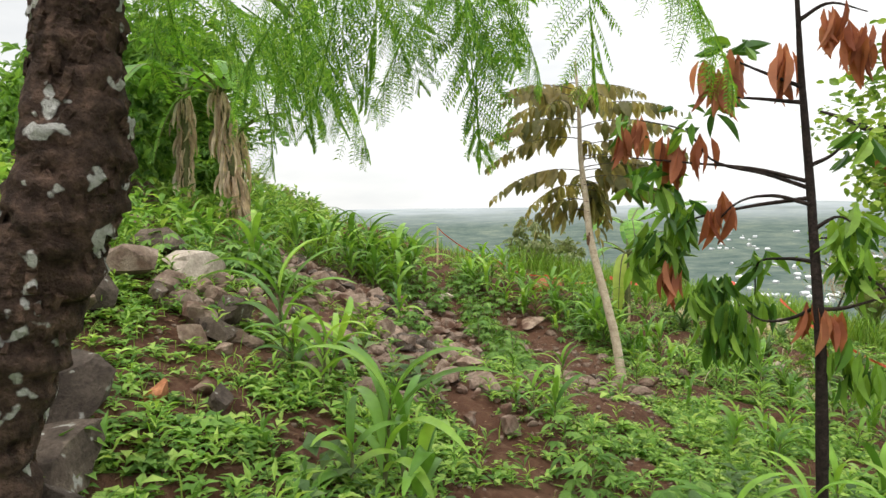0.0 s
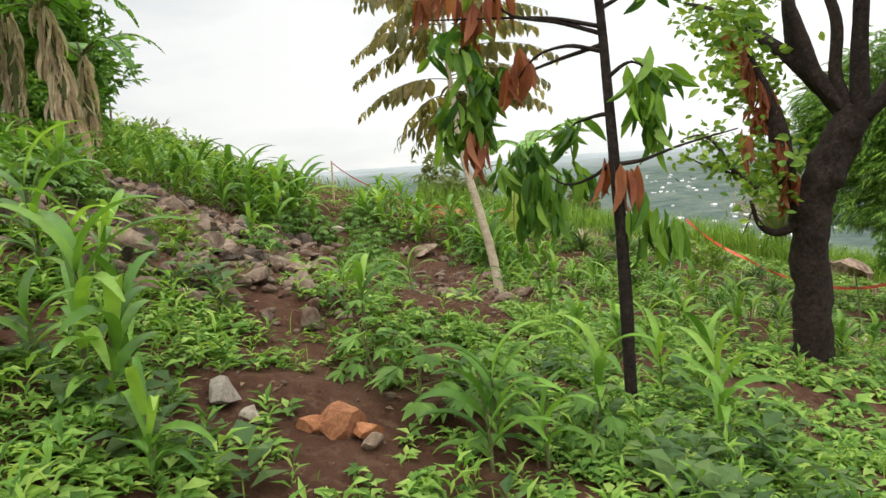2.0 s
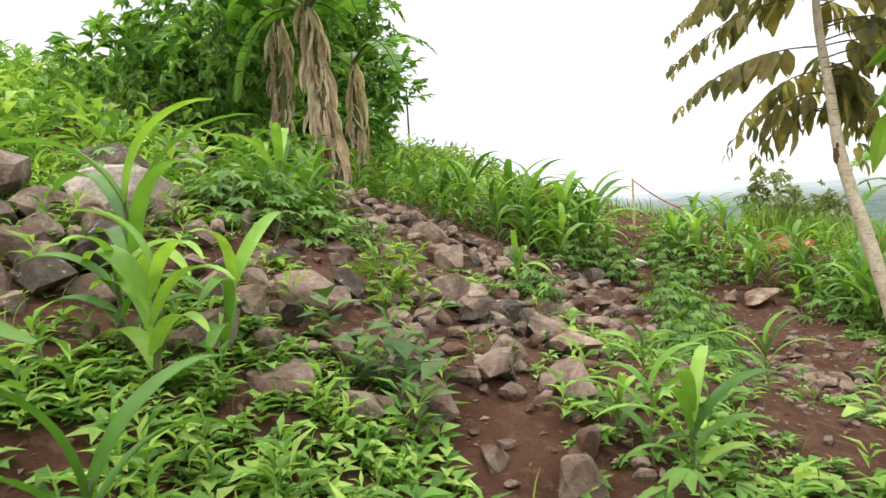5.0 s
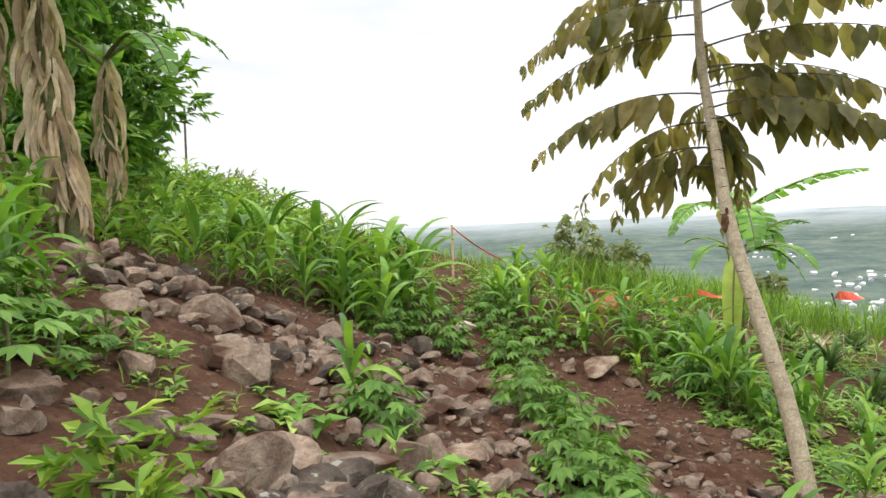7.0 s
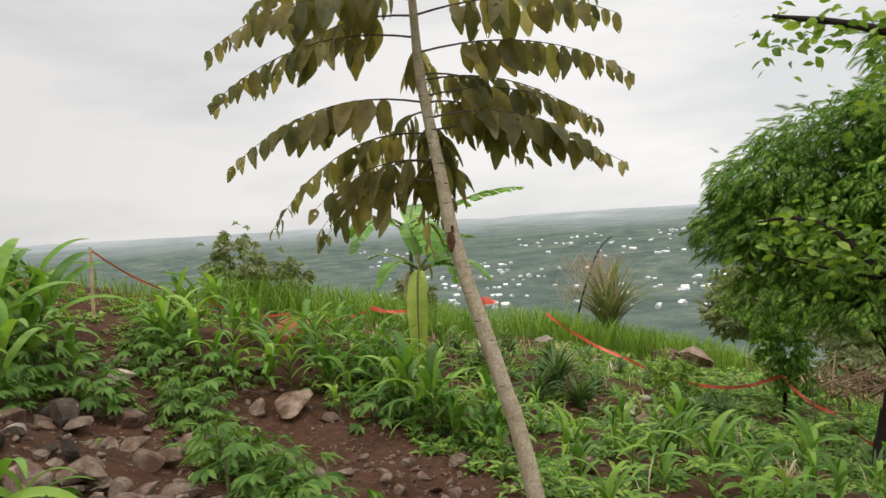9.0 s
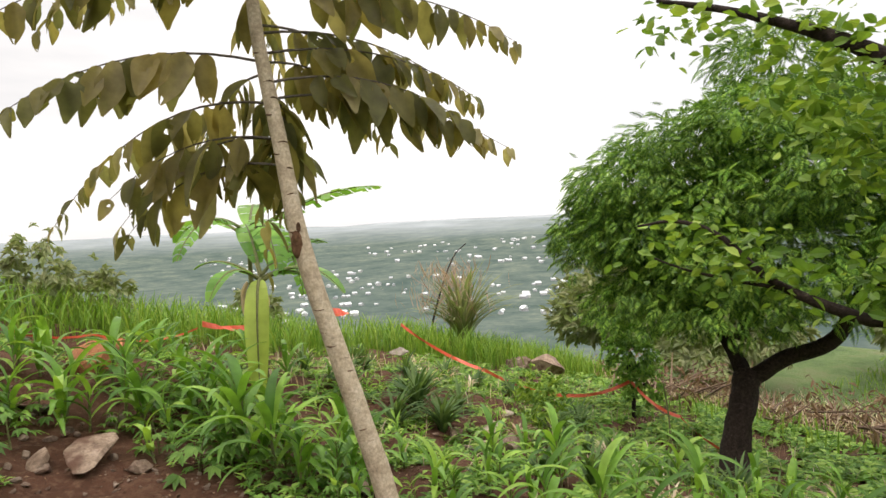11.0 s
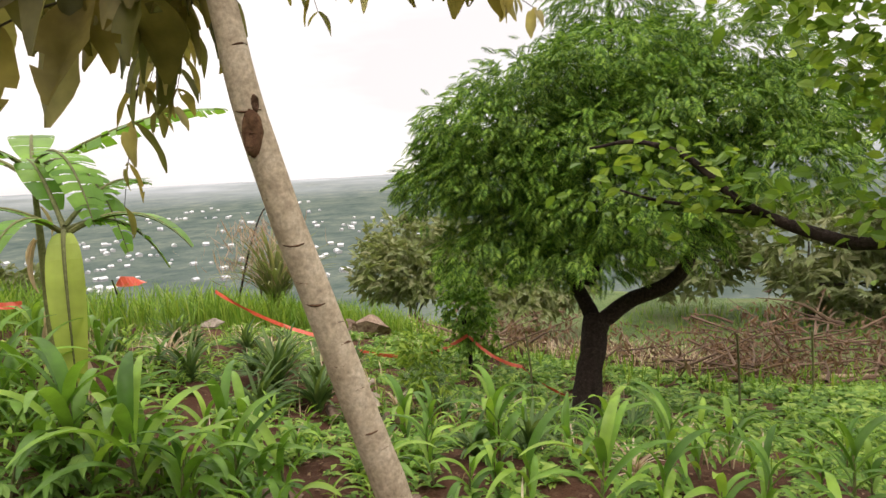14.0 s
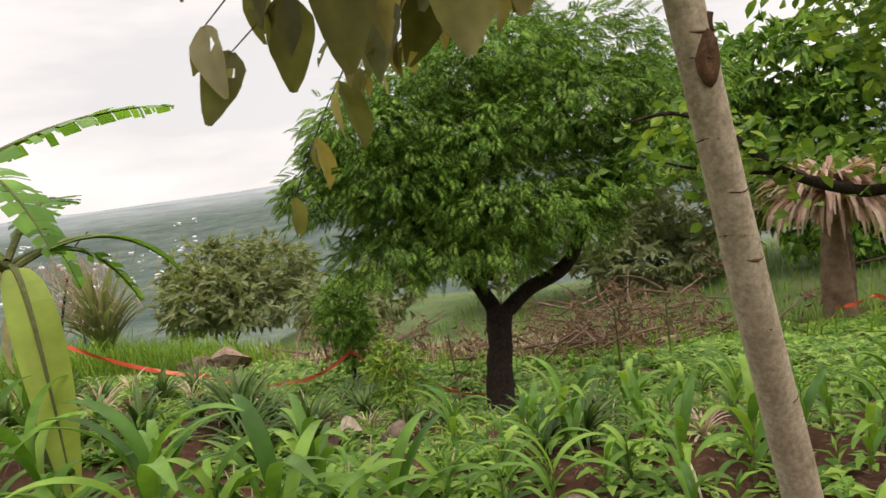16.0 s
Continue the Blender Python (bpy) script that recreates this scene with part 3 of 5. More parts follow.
sapling = thing("sapling", "thin dark sapling with drooping dried red leaves", "tree", (2.33, 4.5, gz(2.33, 4.5)))
S0 = np.array(sapling.location)
limb(sapling, "trunk", [(2.36, 4.5, gz(2.33, 4.5) - .1), (2.33, 4.48, .1), (2.29, 4.46, .7), (2.27, 4.54, 1.48), (2.21, 4.55, 2.17), (2.16, 4.51, 2.6), (2.1, 4.5, 3.3)], [.042, .036, .032, .027, .02, .015, .007], m_bark_dark, 10, .12, 4)
tips = []
for pts in ([(2.27, 4.54, 1.46), (2.05, 4.66, 1.56), (1.77, 4.81, 1.66), (1.62, 4.94, 1.88), (1.36, 5.1, 1.98)],
            [(2.27, 4.54, 1.50), (1.98, 4.7, 1.60), (1.62, 4.9, 1.66), (1.30, 5.15, 1.72)],
            [(2.26, 4.53, 1.36), (2.08, 4.65, 1.42), (1.9, 4.78, 1.37), (1.72, 4.9, 1.12)],
            [(2.21, 4.55, 2.1), (2.05, 4.65, 2.2), (1.88, 4.77, 2.32), (1.72, 4.85, 2.42)],
            [(2.22, 4.55, 2.0), (1.98, 4.72, 2.06), (1.74, 4.85, 2.1)],
            [(2.17, 4.52, 2.5), (2.35, 4.5, 2.6), (2.6, 4.52, 2.55)],
            [(2.26, 4.54, 1.6), (2.4, 4.5, 1.68), (2.55, 4.5, 1.85)],
            [(2.27, 4.5, 1.2), (2.4, 4.46, 1.28), (2.52, 4.45, 1.22)],
            [(2.29, 4.47, .72), (2.18, 4.58, .63), (2.05, 4.7, .60), (1.95, 4.9, .70)],
            [(2.27, 4.54, 1.4), (2.0, 4.85, 1.35), (1.7, 5.15, 1.25), (1.42, 5.3, 1.0)], [(2.28, 4.5, 1.0), (2.25, 4.8, 1.0), (2.2, 5.1, .95), (2.27, 5.3, .7)],
            [(2.29, 4.46, .70), (2.45, 4.42, .72), (2.66, 4.37, .79), (2.95, 4.3, .86)]):
    limb(sapling, "branch", pts, [.015, .009, .004], m_bark_dark, 6, .1)
    tips.append(pts[-1])
sr = np.random.default_rng(11)
red, green = Soup(), Soup()
long_leaf = leaf(.30, 4, .25, .15, .45)
for c in ((2.16, 4.62, 2.36), (2.1, 4.6, 2.30), (1.91, 4.75, 2.36), (1.82, 4.83, 2.2), (1.75, 4.84, 2.3), (1.36, 5.2, 1.97), (1.6, 5.0, 1.74), (1.70, 4.86, 1.78), (1.52, 5.05, 1.8), (1.24, 5.22, 1.9), (1.57, 5.05, .95),
          (1.86, 4.79, 1.42), (1.78, 4.84, 1.36), (2.59, 4.53, 2.40), (2.5, 4.5, 2.5), (2.36, 4.49, 2.56), (2.7, 4.5, 2.45), (2.26, 4.46, .70), (2.33, 4.45, .68)):
    leaf_cluster(red, long_leaf, np.array(c) - S0, sr.integers(6, 11), .24, .80, .09, sr)
for c, n, h in (((1.92, 4.93, .66), 26, .75), ((1.86, 5.0, .52), 26, .8), ((2.0, 4.85, .5), 18, .8), ((1.75, 5.1, .75), 14, .6), ((1.52, 5.05, 1.5), 14, .4), ((1.35, 5.2, 1.6), 12, .4), ((1.6, 5.0, 1.3), 18, .5), ((1.45, 5.1, 1.15), 16, .55),
                ((1.88, 4.8, 2.4), 8, .1), ((1.5, 5.2, 1.65), 14, .4), ((1.71, 5.2, 1.34), 16, .5), ((1.42, 5.3, 1.0), 20, .5), ((1.91, 5.1, .83), 22, .55), ((2.2, 5.15, .96), 16, .5), ((1.62, 5.2, 1.1), 22, .5), ((2.27, 5.3, .67), 18, .6), ((2.64, 4.75, 1.26), 16, .4), ((2.6, 4.46, .3), 12, .8), ((1.3, 5.3, 2.0), 10, .3), ((1.89, 5.0, 2.1), 10, .3), ((1.6, 4.95, 1.95), 10, .2), ((2.45, 4.4, 1.05), 12, .5), ((2.42, 4.42, .42), 9, .8), ((2.5, 4.4, .32), 7, .85), ((2.5, 4.5, 1.75), 9, .3), ((2.52, 4.5, 1.25), 12, .5), ((2.55, 4.45, .95), 12, .6)):
    leaf_cluster(green, long_leaf, np.array(c) - S0, n, .20, h, .13, sr, .35)
sapling.location += Vector((.13, .07, -.02))
part("dead_leaves", red, l_red, sapling, "drooping dried red-brown leaves")
part("crown", green, l_sap, sapling, "long glossy green leaves")

# ---- pollarded tree with several stems ----
T3 = (5.21, 7.07, gz(5.21, 7.07))
pollard = thing("pollard_tree", "stout dark pollarded tree with a forked bole and upright stems", "tree", T3)
P0 = np.array(T3)
limb(pollard, "trunk", [(5.22, 7.08, -1.74), (5.20, 7.05, -1.12), (5.17, 7.03, -0.55), (5.15, 7.01, -0.04), (5.19, 6.98, 0.30), (5.35, 6.87, 0.72), (5.48, 6.77, 1.07)], [.23, .18, .165, .175, .205, .165, .13], m_bark_dark, 18, .22, 6, n=40)
for pts, rad in (([(5.14, 7.01, 0.08), (4.96, 7.08, 0.38), (4.89, 7.10, 0.87), (4.80, 7.12, 1.27), (4.62, 7.19, 1.73), (4.50, 7.21, 2.18)], [.13, .10, .095, .05, .03, .015]),
                 ([(5.44, 6.79, 0.99), (5.19, 6.91, 1.33), (5.07, 6.98, 1.73), (4.94, 7.04, 2.18), (4.73, 7.19, 2.98), (4.62, 7.19, 3.55)], [.08, .06, .055, .045, .03, .015]),
                 ([(5.41, 6.80, 0.99), (5.30, 6.85, 1.38), (5.30, 6.83, 1.84), (5.19, 6.87, 2.35), (5.09, 6.85, 3.32)], [.075, .055, .05, .04, .025]),
                 ([(5.48, 6.77, 1.04), (5.47, 6.76, 1.61), (5.47, 6.73, 2.30), (5.41, 6.73, 3.43)], [.10, .07, .06, .035]),
                 ([(5.50, 6.73, 0.99), (5.66, 6.62, 1.21), (5.85, 6.48, 1.61), (6.01, 6.35, 2.41), (5.98, 6.28, 3.32)], [.09, .075, .06, .05, .03]),
                 ([(5.45, 6.85, .95), (5.42, 7.0, 1.15), (5.3, 7.15, 1.38), (5.14, 7.3, 1.62), (5.04, 7.58, 1.86), (4.98, 8.0, 2.14), (4.9, 8.5, 2.40), (4.8, 9.0, 2.6)], [.11, .10, .085, .07, .05, .03, .015]),
                 ([(5.2, 7.25, 1.5), (5.13, 7.27, 1.8), (5.08, 7.25, 2.2), (5.02, 7.22, 2.45)], [.07, .065, .06, .05]),
                 ([(5.2, 7.05, .25), (5.18, 7.25, .32), (5.15, 7.5, .30), (5.15, 7.8, .28), (5.12, 8.15, .40), (5.07, 8.42, .56), (5.03, 8.7, .84), (4.96, 9.0, .97), (4.88, 9.3, .95)], [.08, .06, .045, .035, .028, .018, .008]),
                 ([(5.1, 8.25, .46), (5.05, 8.6, .52), (4.98, 8.95, .60), (4.9, 9.25, .72)], [.016, .012, .006]),
                 ([(5.14, 7.01, 0.02), (4.84, 7.02, -0.09), (4.62, 6.96, -0.00), (4.50, 6.91, 0.25)], [.05, .035, .015])):
    limb(pollard, "branch", pts, rad, m_bark_dark, 10, .14, 7)
pr = np.random.default_rng(13)
rl, dl = Soup(), Soup()
round_leaf = leaf(.62, 3, .2, .12, .5)
for a, b, n in (((5.12, 8.15, .42), (5.0, 8.95, .98), 120), ((5.08, 8.5, .55), (4.9, 9.3, .78), 60), ((5.0, 7.8, 2.05), (4.8, 9.1, 2.5), 120), ((4.2, 6.4, 1.9), (4.2, 6.4, 2.9), 80), ((3.95, 6.3, 1.4), (4.2, 6.5, 2.0), 80), ((5.05, 7.3, .3), (5.15, 8.0, .6), 70),
                ((5.0, 7.35, .75), (5.1, 7.9, 1.45), 130), ((4.9, 7.3, 1.4), (5.0, 7.9, 2.1), 90), ((4.50, 6.92, .2), (4.85, 7.05, .5), 40), ((5.0, 7.2, .4), (5.1, 7.5, .8), 50), ((4.7, 7.6, 1.3), (5.1, 8.3, 1.9), 150),
                ((4.10, 7.13, 2.35), (4.50, 7.08, 2.86), 90), ((4.16, 7.13, 1.84), (4.62, 7.02, 2.18), 80), ((4.73, 6.85, 0.47), (4.39, 6.85, 0.82), 50), ((5.75, 6.39, 1.73), (5.98, 6.17, 2.86), 80), ((5.41, 6.85, 2.18), (5.07, 6.85, 3.21), 60)):
    n = int(n * 1.5)
    u = pr.uniform(0, 1, (n, 1))
    c = np.array(a) * (1 - u) + np.array(b) * u + pr.normal(0, .13, (n, 3)) - P0
    scatter(rl, round_leaf, c, turns(rand_dirs(n, -.8, .4, pr), rand_dirs(n, .1, 1, pr)), pr.uniform(.07, .13, n))
for c in ((4.71, 7.14, 1.44), (4.64, 7.17, 1.61), (4.57, 7.19, 1.79), (4.79, 7.12, 1.27), (4.48, 7.19, 1.95), (4.73, 6.85, 0.76), (4.90, 6.91, 0.42), (4.45, 6.85, 0.87)):
    leaf_cluster(dl, long_leaf, np.array(c) - P0, 9, .26, .85, .09, pr)
leaf_cluster(dl, long_leaf, np.array((4.82, 7.22, 1.08)) - P0, 110, .15, .6, .15, pr)
part("crown", rl, l_round, pollard, "rounded light green leaves")
part("dead_leaves", dl, l_red, pollard, "tufts of dried brown leaves")

# ---- slim leaning tree with large feathered leaves ----
SF = np.array([2.33, 9.05, gz(2.33, 9.05)])
slim = thing("slim_tree", "slim leaning pale-barked tree with long bronze-green feathered leaves", "tree", SF)
spine = [(2.34, 9.03, SF[2] - .1), (2.25, 9.13, -.3), (2.12, 9.24, .3), (1.98, 9.35, .95), (1.93, 9.43, 1.5), (1.87, 9.50, 2.1), (1.85, 9.52, 2.7), (1.81, 9.56, 3.4)]
limb(slim, "trunk", spine, [.064, .058, .053, .048, .040, .034, .026, .015], m_bark_pale, 16, .05, 8, n=60)
sp = smooth_path(spine, 200)


def spine_at(z):
    return sp[np.argmin(np.abs(sp[:, 2] - z))]


def knot(z, toward, size):
    c = spine_at(z)
    s = Soup()
    d = unit(np.array([toward[0], toward[1], 0.0]))
    a = np.arange(12) / 12 * 2 * np.pi
    side = np.array([-d[1], d[0], 0])
    r0 = .047
    ring = lambda k, out: c + d * (r0 + out) + (np.cos(a)[:, None] * side * .45 + np.sin(a)[:, None] * np.array([0, 0, 1.0])) * size * k - d * (np.cos(a)[:, None] ** 2) * .006
    v = np.concatenate([ring(1, -.006), ring(.75, .011), ring(.4, .006)]) - SF
    f = [[i + 12 * k, (i + 1) % 12 + 12 * k, (i + 1) % 12 + 12 * (k + 1), i + 12 * (k + 1)] for k in (0, 1) for i in range(12)] + [[24, 25, 26, 27], [24, 27, 28, 29], [24, 29, 30, 31], [24, 31, 32, 33], [24, 33, 34, 35]]
    s.add(v, f)
    part("knot", s, m_scar, slim, "brown scar of a lost branch", True)


knot(.97, (-.9, -.45), .075)
knot(1.04, (-.35, -.95), .03)
kr = np.random.default_rng(4)
for z in np.arange(-.6, 2.0, .075):
    c = spine_at(z + kr.uniform(-.02, .02))
    a0 = kr.uniform(0, 6.28)
    arc = np.linspace(a0, a0 + kr.uniform(.8, 2.4), 5)
    rad = np.interp(c[2], [-.8, .95, 2.1], [.058, .0475, .034])
    ridges = Soup()
    tube(ridges, np.stack([c[0] + rad * np.cos(arc), c[1] + rad * np.sin(arc), c[2] + .004 * np.sin(arc * 3)], 1) - SF, [.002, .0045, .002], 4, 6)
    part("leaf_scar", ridges, m_scar, slim)


def worn_leaf(seed):
    """A broad leaflet along +y, one long, with a waved edge and a few holes eaten out."""
    r = np.random.default_rng(seed)
    rows, cols = 9, 4
    t, u = np.meshgrid(np.linspace(0, 1, rows), np.linspace(-1, 1, cols + 1), indexing="ij")
    w = .225 * np.sin(np.pi * np.clip(t ** .85, .03, .985)) ** .75 * (1 + .08 * np.sin(9 * t + seed))
    v = np.stack([u * w, t, .10 * np.abs(u) * w / .225 - .17 * t ** 2 + .012 * np.sin(11 * t + 3 * u + seed)], -1).reshape(-1, 3)
    f = [[a * (cols + 1) + b, a * (cols + 1) + b + 1, (a + 1) * (cols + 1) + b + 1, (a + 1) * (cols + 1) + b] for a in range(rows - 1) for b in range(cols)]
    drop = set(r.choice(len(f), r.integers(0, 2), replace=False).tolist())
    v += np.stack([r.normal(0, .008, len(v)), 0 * v[:, 0], 0 * v[:, 0]], 1)
    return Soup().add(v, [q for i, q in enumerate(f) if i not in drop]).mesh("leaflet", l_olive, True)


leaflet_meshes = [worn_leaf(900 + i) for i in range(6)]


def feather(root, az, length, pairs, leaflet, droop, seed):
    """A feathered leaf of the slim tree: an arching stalk with pairs of hanging leaflets."""
    r = np.random.default_rng(seed)
    st = Soup()
    k = np.linspace(0, 1, 9)
    path = np.stack([length * r.normal(0, .09) * k ** 2, length * k * (1 - .12 * k), length * (.22 * k - droop * k * k)], 1)
    tube(st, path, [.008, .004, .0015], 5, 12)
    stalk = part("leaf_stalk", st, m_bark_grey, slim)
    stalk.matrix_basis = pose(*root, 0, 0, az - 90)
    for i in range(pairs):
        t = .2 + .8 * i / (pairs - 1)
        at = [np.interp(t, k, path[:, j]) for j in range(3)]
        for side in (-1, 1):
            if r.uniform() < .08:
                continue
            d = unit(np.array([side * r.uniform(.15, 1.05), r.uniform(-.1, .6), -r.uniform(.6, 1.6)]))
            ln = leaflet * (1.08 - .62 * max(0, t - .45) / .55 - .25 * max(0, .4 - t)) * r.uniform(.7, 1.25)
            rot = turns(d[None], unit(np.array([[side * .6, r.normal(0, .4), .7]])))[0]
            lf = part("leaflet", leaflet_meshes[r.integers(6)], l_olive, stalk)
            lf.matrix_basis = Matrix.Translation(at) @ Matrix(rot.tolist()).to_4x4() @ Matrix.Diagonal((ln * r.uniform(.85, 1.2), ln, ln, 1))


fk = np.random.default_rng(17)
# height on the trunk, bearing, length, droop
FRONDS = [(1.90, 150, 1.5, .48), (2.35, 150, 1.6, .44), (2.6, 165, 1.6, .38), (2.5, 135, 1.45, .40), (2.85, 145, 1.5, .34),
          (2.25, 335, 1.6, .34), (2.05, 350, 1.35, .42), (1.8, 325, 1.4, .46), (1.72, 352, 1.35, .42), (2.5, 325, 1.55, .32), (2.75, 345, 1.5, .30), (1.95, 338, 1.45, .36),
          (1.85, 85, 1.3, .5), (2.3, 65, 1.4, .42), (2.7, 90, 1.4, .36), (2.1, 30, 1.4, .46), (1.9, 15, 1.35, .46),
          (1.36, 122, 1.15, .48), (1.5, 130, 1.1, .46), (1.5, 116, 1.2, .55), (1.7, 114, 1.75, .53), (1.5, 80, 1.4, .72), (1.62, 48, 1.15, .62), (1.5, 58, 1.0, .5), (1.55, 66, 1.15, .55), (1.7, 52, 1.2, .55), (1.75, 60, 1.2, .5),
          (2.75, 235, 1.2, .34), (2.9, 260, 1.2, .32), (2.8, 285, 1.3, .34), (3.0, 200, 1.3, .30), (2.9, 210, 1.3, .32), (3.05, 20, 1.2, .25), (3.1, 110, 1.2, .25)]
for n, (z, az, ln, droop) in enumerate(FRONDS):
    feather(spine_at(z) - SF, az + fk.normal(0, 5), ln * fk.uniform(.93, 1.07), int(ln * (9.5 if z > 1.66 else 6.2)), .24 if z > 1.66 else .28, droop, 100 + n)

# ---- wide spreading tree down the slope ----
AC = np.array([9.9, 11.15, gz(9.9, 11.15)])
wide = thing("spreading_tree", "dark-trunked tree with a broad feathery green crown", "tree", AC)
limb(wide, "trunk", [(9.85, 11.16, AC[2] - .15), (9.95, 11.14, -2.3), (10.15, 11.1, -1.7), (10.28, 11.08, -1.35)], [.24, .20, .19, .18], m_bark_dark, 14, .2, 9, n=20)
for pts, rad in (([(10.26, 11.08, -1.5), (10.45, 10.6, -1.15), (10.55, 10.0, -.85), (10.65, 9.6, -.2), (10.7, 9.2, .6), (10.8, 8.9, 1.5)], [.13, .12, .11, .09, .06, .03]),
                 ([(10.26, 11.1, -1.5), (10.25, 11.35, -.95), (10.1, 11.8, -.2), (9.9, 12.4, .4), (9.6, 13.0, .7)], [.13, .11, .09, .06, .03]),
                 ([(10.28, 11.2, -.9), (10.6, 11.0, 0), (10.9, 10.9, 1.2), (11.2, 11.0, 2.6), (11.3, 11.0, 3.6)], [.1, .08, .06, .04, .02]),
                 ([(10.55, 10.0, -.85), (10.0, 9.4, .0), (9.6, 8.9, .7)], [.07, .05, .02]),
                 ([(10.2, 11.5, -.6), (11.0, 12.2, .1), (11.8, 12.8, .6)], [.07, .05, .02]),
                 ([(10.6, 9.6, -.2), (11.3, 9.0, .5), (12.0, 8.6, 1.0)], [.06, .04, .02])):
    limb(wide, "branch", pts, rad, m_bark_dark, 8, .1, 9)


def tuft(pairs=9, seed=0):
    """A coarse feathered leaf for crowns seen from afar, one long."""
    r = np.random.default_rng(seed)
    s = Soup()
    lf = small_leaf(.22, .1, .2)
    for i in range(pairs):
        t = .15 + .85 * i / (pairs - 1)
        for side in (-1, 1):
            d = unit([[side * .8, .62, -.2 - .25 * t]])
            scatter(s, lf, np.array([[0, t, -.4 * t * t]]), turns(d, np.array([[0, 0.1, 1.0]])), [.42 * math.sin(math.pi * (.25 + .62 * t))])
    return np.concatenate(s.v), [g for f in s.f for g in f]


tuft_t = tuft()
wr = np.random.default_rng(31)
crown = Soup()
# leafy pads: centre, radii
PADS = [((10.0, 11.6, 2.1), (1.2, 1.2, .5), 300), ((9.5, 12.3, 1.6), (1.1, 1.1, .5), 280), ((9.5, 12.6, 1.3), (.8, .8, .4), 170), ((10.4, 10.6, 2.3), (1.3, 1.3, .6), 300),
        ((10.0, 11.3, -.35), (1.25, 1.2, .45), 240), ((10.2, 10.2, -.1), (1.1, 1.1, .4), 200), ((9.7, 12.4, -.3), (1.0, .9, .4), 190), ((10.4, 10.8, .7), (1.3, 1.6, .7), 300),
        ((9.6, 12.9, .75), (1.0, 1.0, .5), 290), ((9.8, 12.2, .9), (1.3, 1.2, .6), 360), ((10.2, 11.0, 1.25), (1.4, 1.3, .65), 420), ((10.4, 9.8, 1.5), (1.4, 1.3, .7), 420), ((10.7, 8.7, 1.45), (1.3, 1.1, .7), 360),
        ((10.0, 10.6, .35), (1.3, 1.9, .45), 360), ((10.1, 12.0, .1), (1.1, 1.2, .4), 240), ((11.2, 10.9, 2.6), (1.1, 1.2, .55), 260), ((11.4, 11.0, 3.5), (.9, 1.0, .5), 190), ((11.2, 9.4, 2.4), (1.3, 1.2, .6), 260),
        ((10.6, 11.7, -.25), (.8, .8, .4), 130), ((12.2, 9.5, 1.4), (1.2, 1.6, .7), 220), ((12.0, 12.0, 1.2), (1.2, 1.3, .7), 200), ((10.0, 8.4, .75), (.9, .8, .5), 190), ((11.3, 8.0, 1.7), (1.0, .9, .6), 170)]
for c, r3, n in PADS:
    n = int(n * 2.7)
    d = rand_dirs(n, -.75, 1, wr)
    pos = np.array(c) + d * np.array(r3) * wr.uniform(.55, 1.08, (n, 1)) ** .6 + wr.normal(0, .07, (n, 3))
    out = d * np.array([1, 1, .35]) + np.array([0, 0, -.15]) + wr.normal(0, .35, (n, 3))
    scatter(crown, tuft_t, pos - AC, turns(out, np.array([0, 0, 1.0]) + wr.normal(0, .25, (n, 3))), wr.uniform(.16, .28, n))
part("crown", crown, l_acacia, wide, "layered feathery green foliage")


# ---- bananas ----
def banana_blade(length, width, droop, torn, seed, rise=.5):
    """A banana leaf along +y: midrib and a blade torn into strips."""
    r = np.random.default_rng(seed)
    k = np.linspace(0, 1, 10)
    path = np.stack([0 * k, length * k * (1 - .25 * droop * k), length * (rise * k - droop * k ** 2)], 1)
    rib, blade = Soup(), Soup()
    tube(rib, path, [.022, .014, .004], 6, 14)
    n = 44
    for side in (-1, 1):
        i = 0
        while i < n:
            run = n - i if not torn else min(n - i, int(r.integers(1, 5 if torn > .5 else 14)))
            t = np.linspace(.16 + .84 * i / n, .16 + .84 * (i + run) / n - (.006 if torn else 0), run + 1)
            sag = r.uniform(.1, .55) if torn > .5 else .12
            c = np.stack([np.interp(t, k, path[:, j]) for j in range(3)], 1)
            w = width * .5 * np.sin(np.pi * np.clip((t - .12) / .9, .03, .985)) ** .55
            rows = []
            for u in (0, .5, 1):
                rows.append(c + np.stack([side * w * u * (1 - .3 * sag), w * u * .25, .12 * w * u - sag * w * u * u], 1))
            v = np.concatenate(rows)
            m = run + 1
            blade.add(v, [[a + b * m, a + 1 + b * m, a + 1 + (b + 1) * m, a + (b + 1) * m] for b in (0, 1) for a in range(run)])
            i += run
    return rib, blade


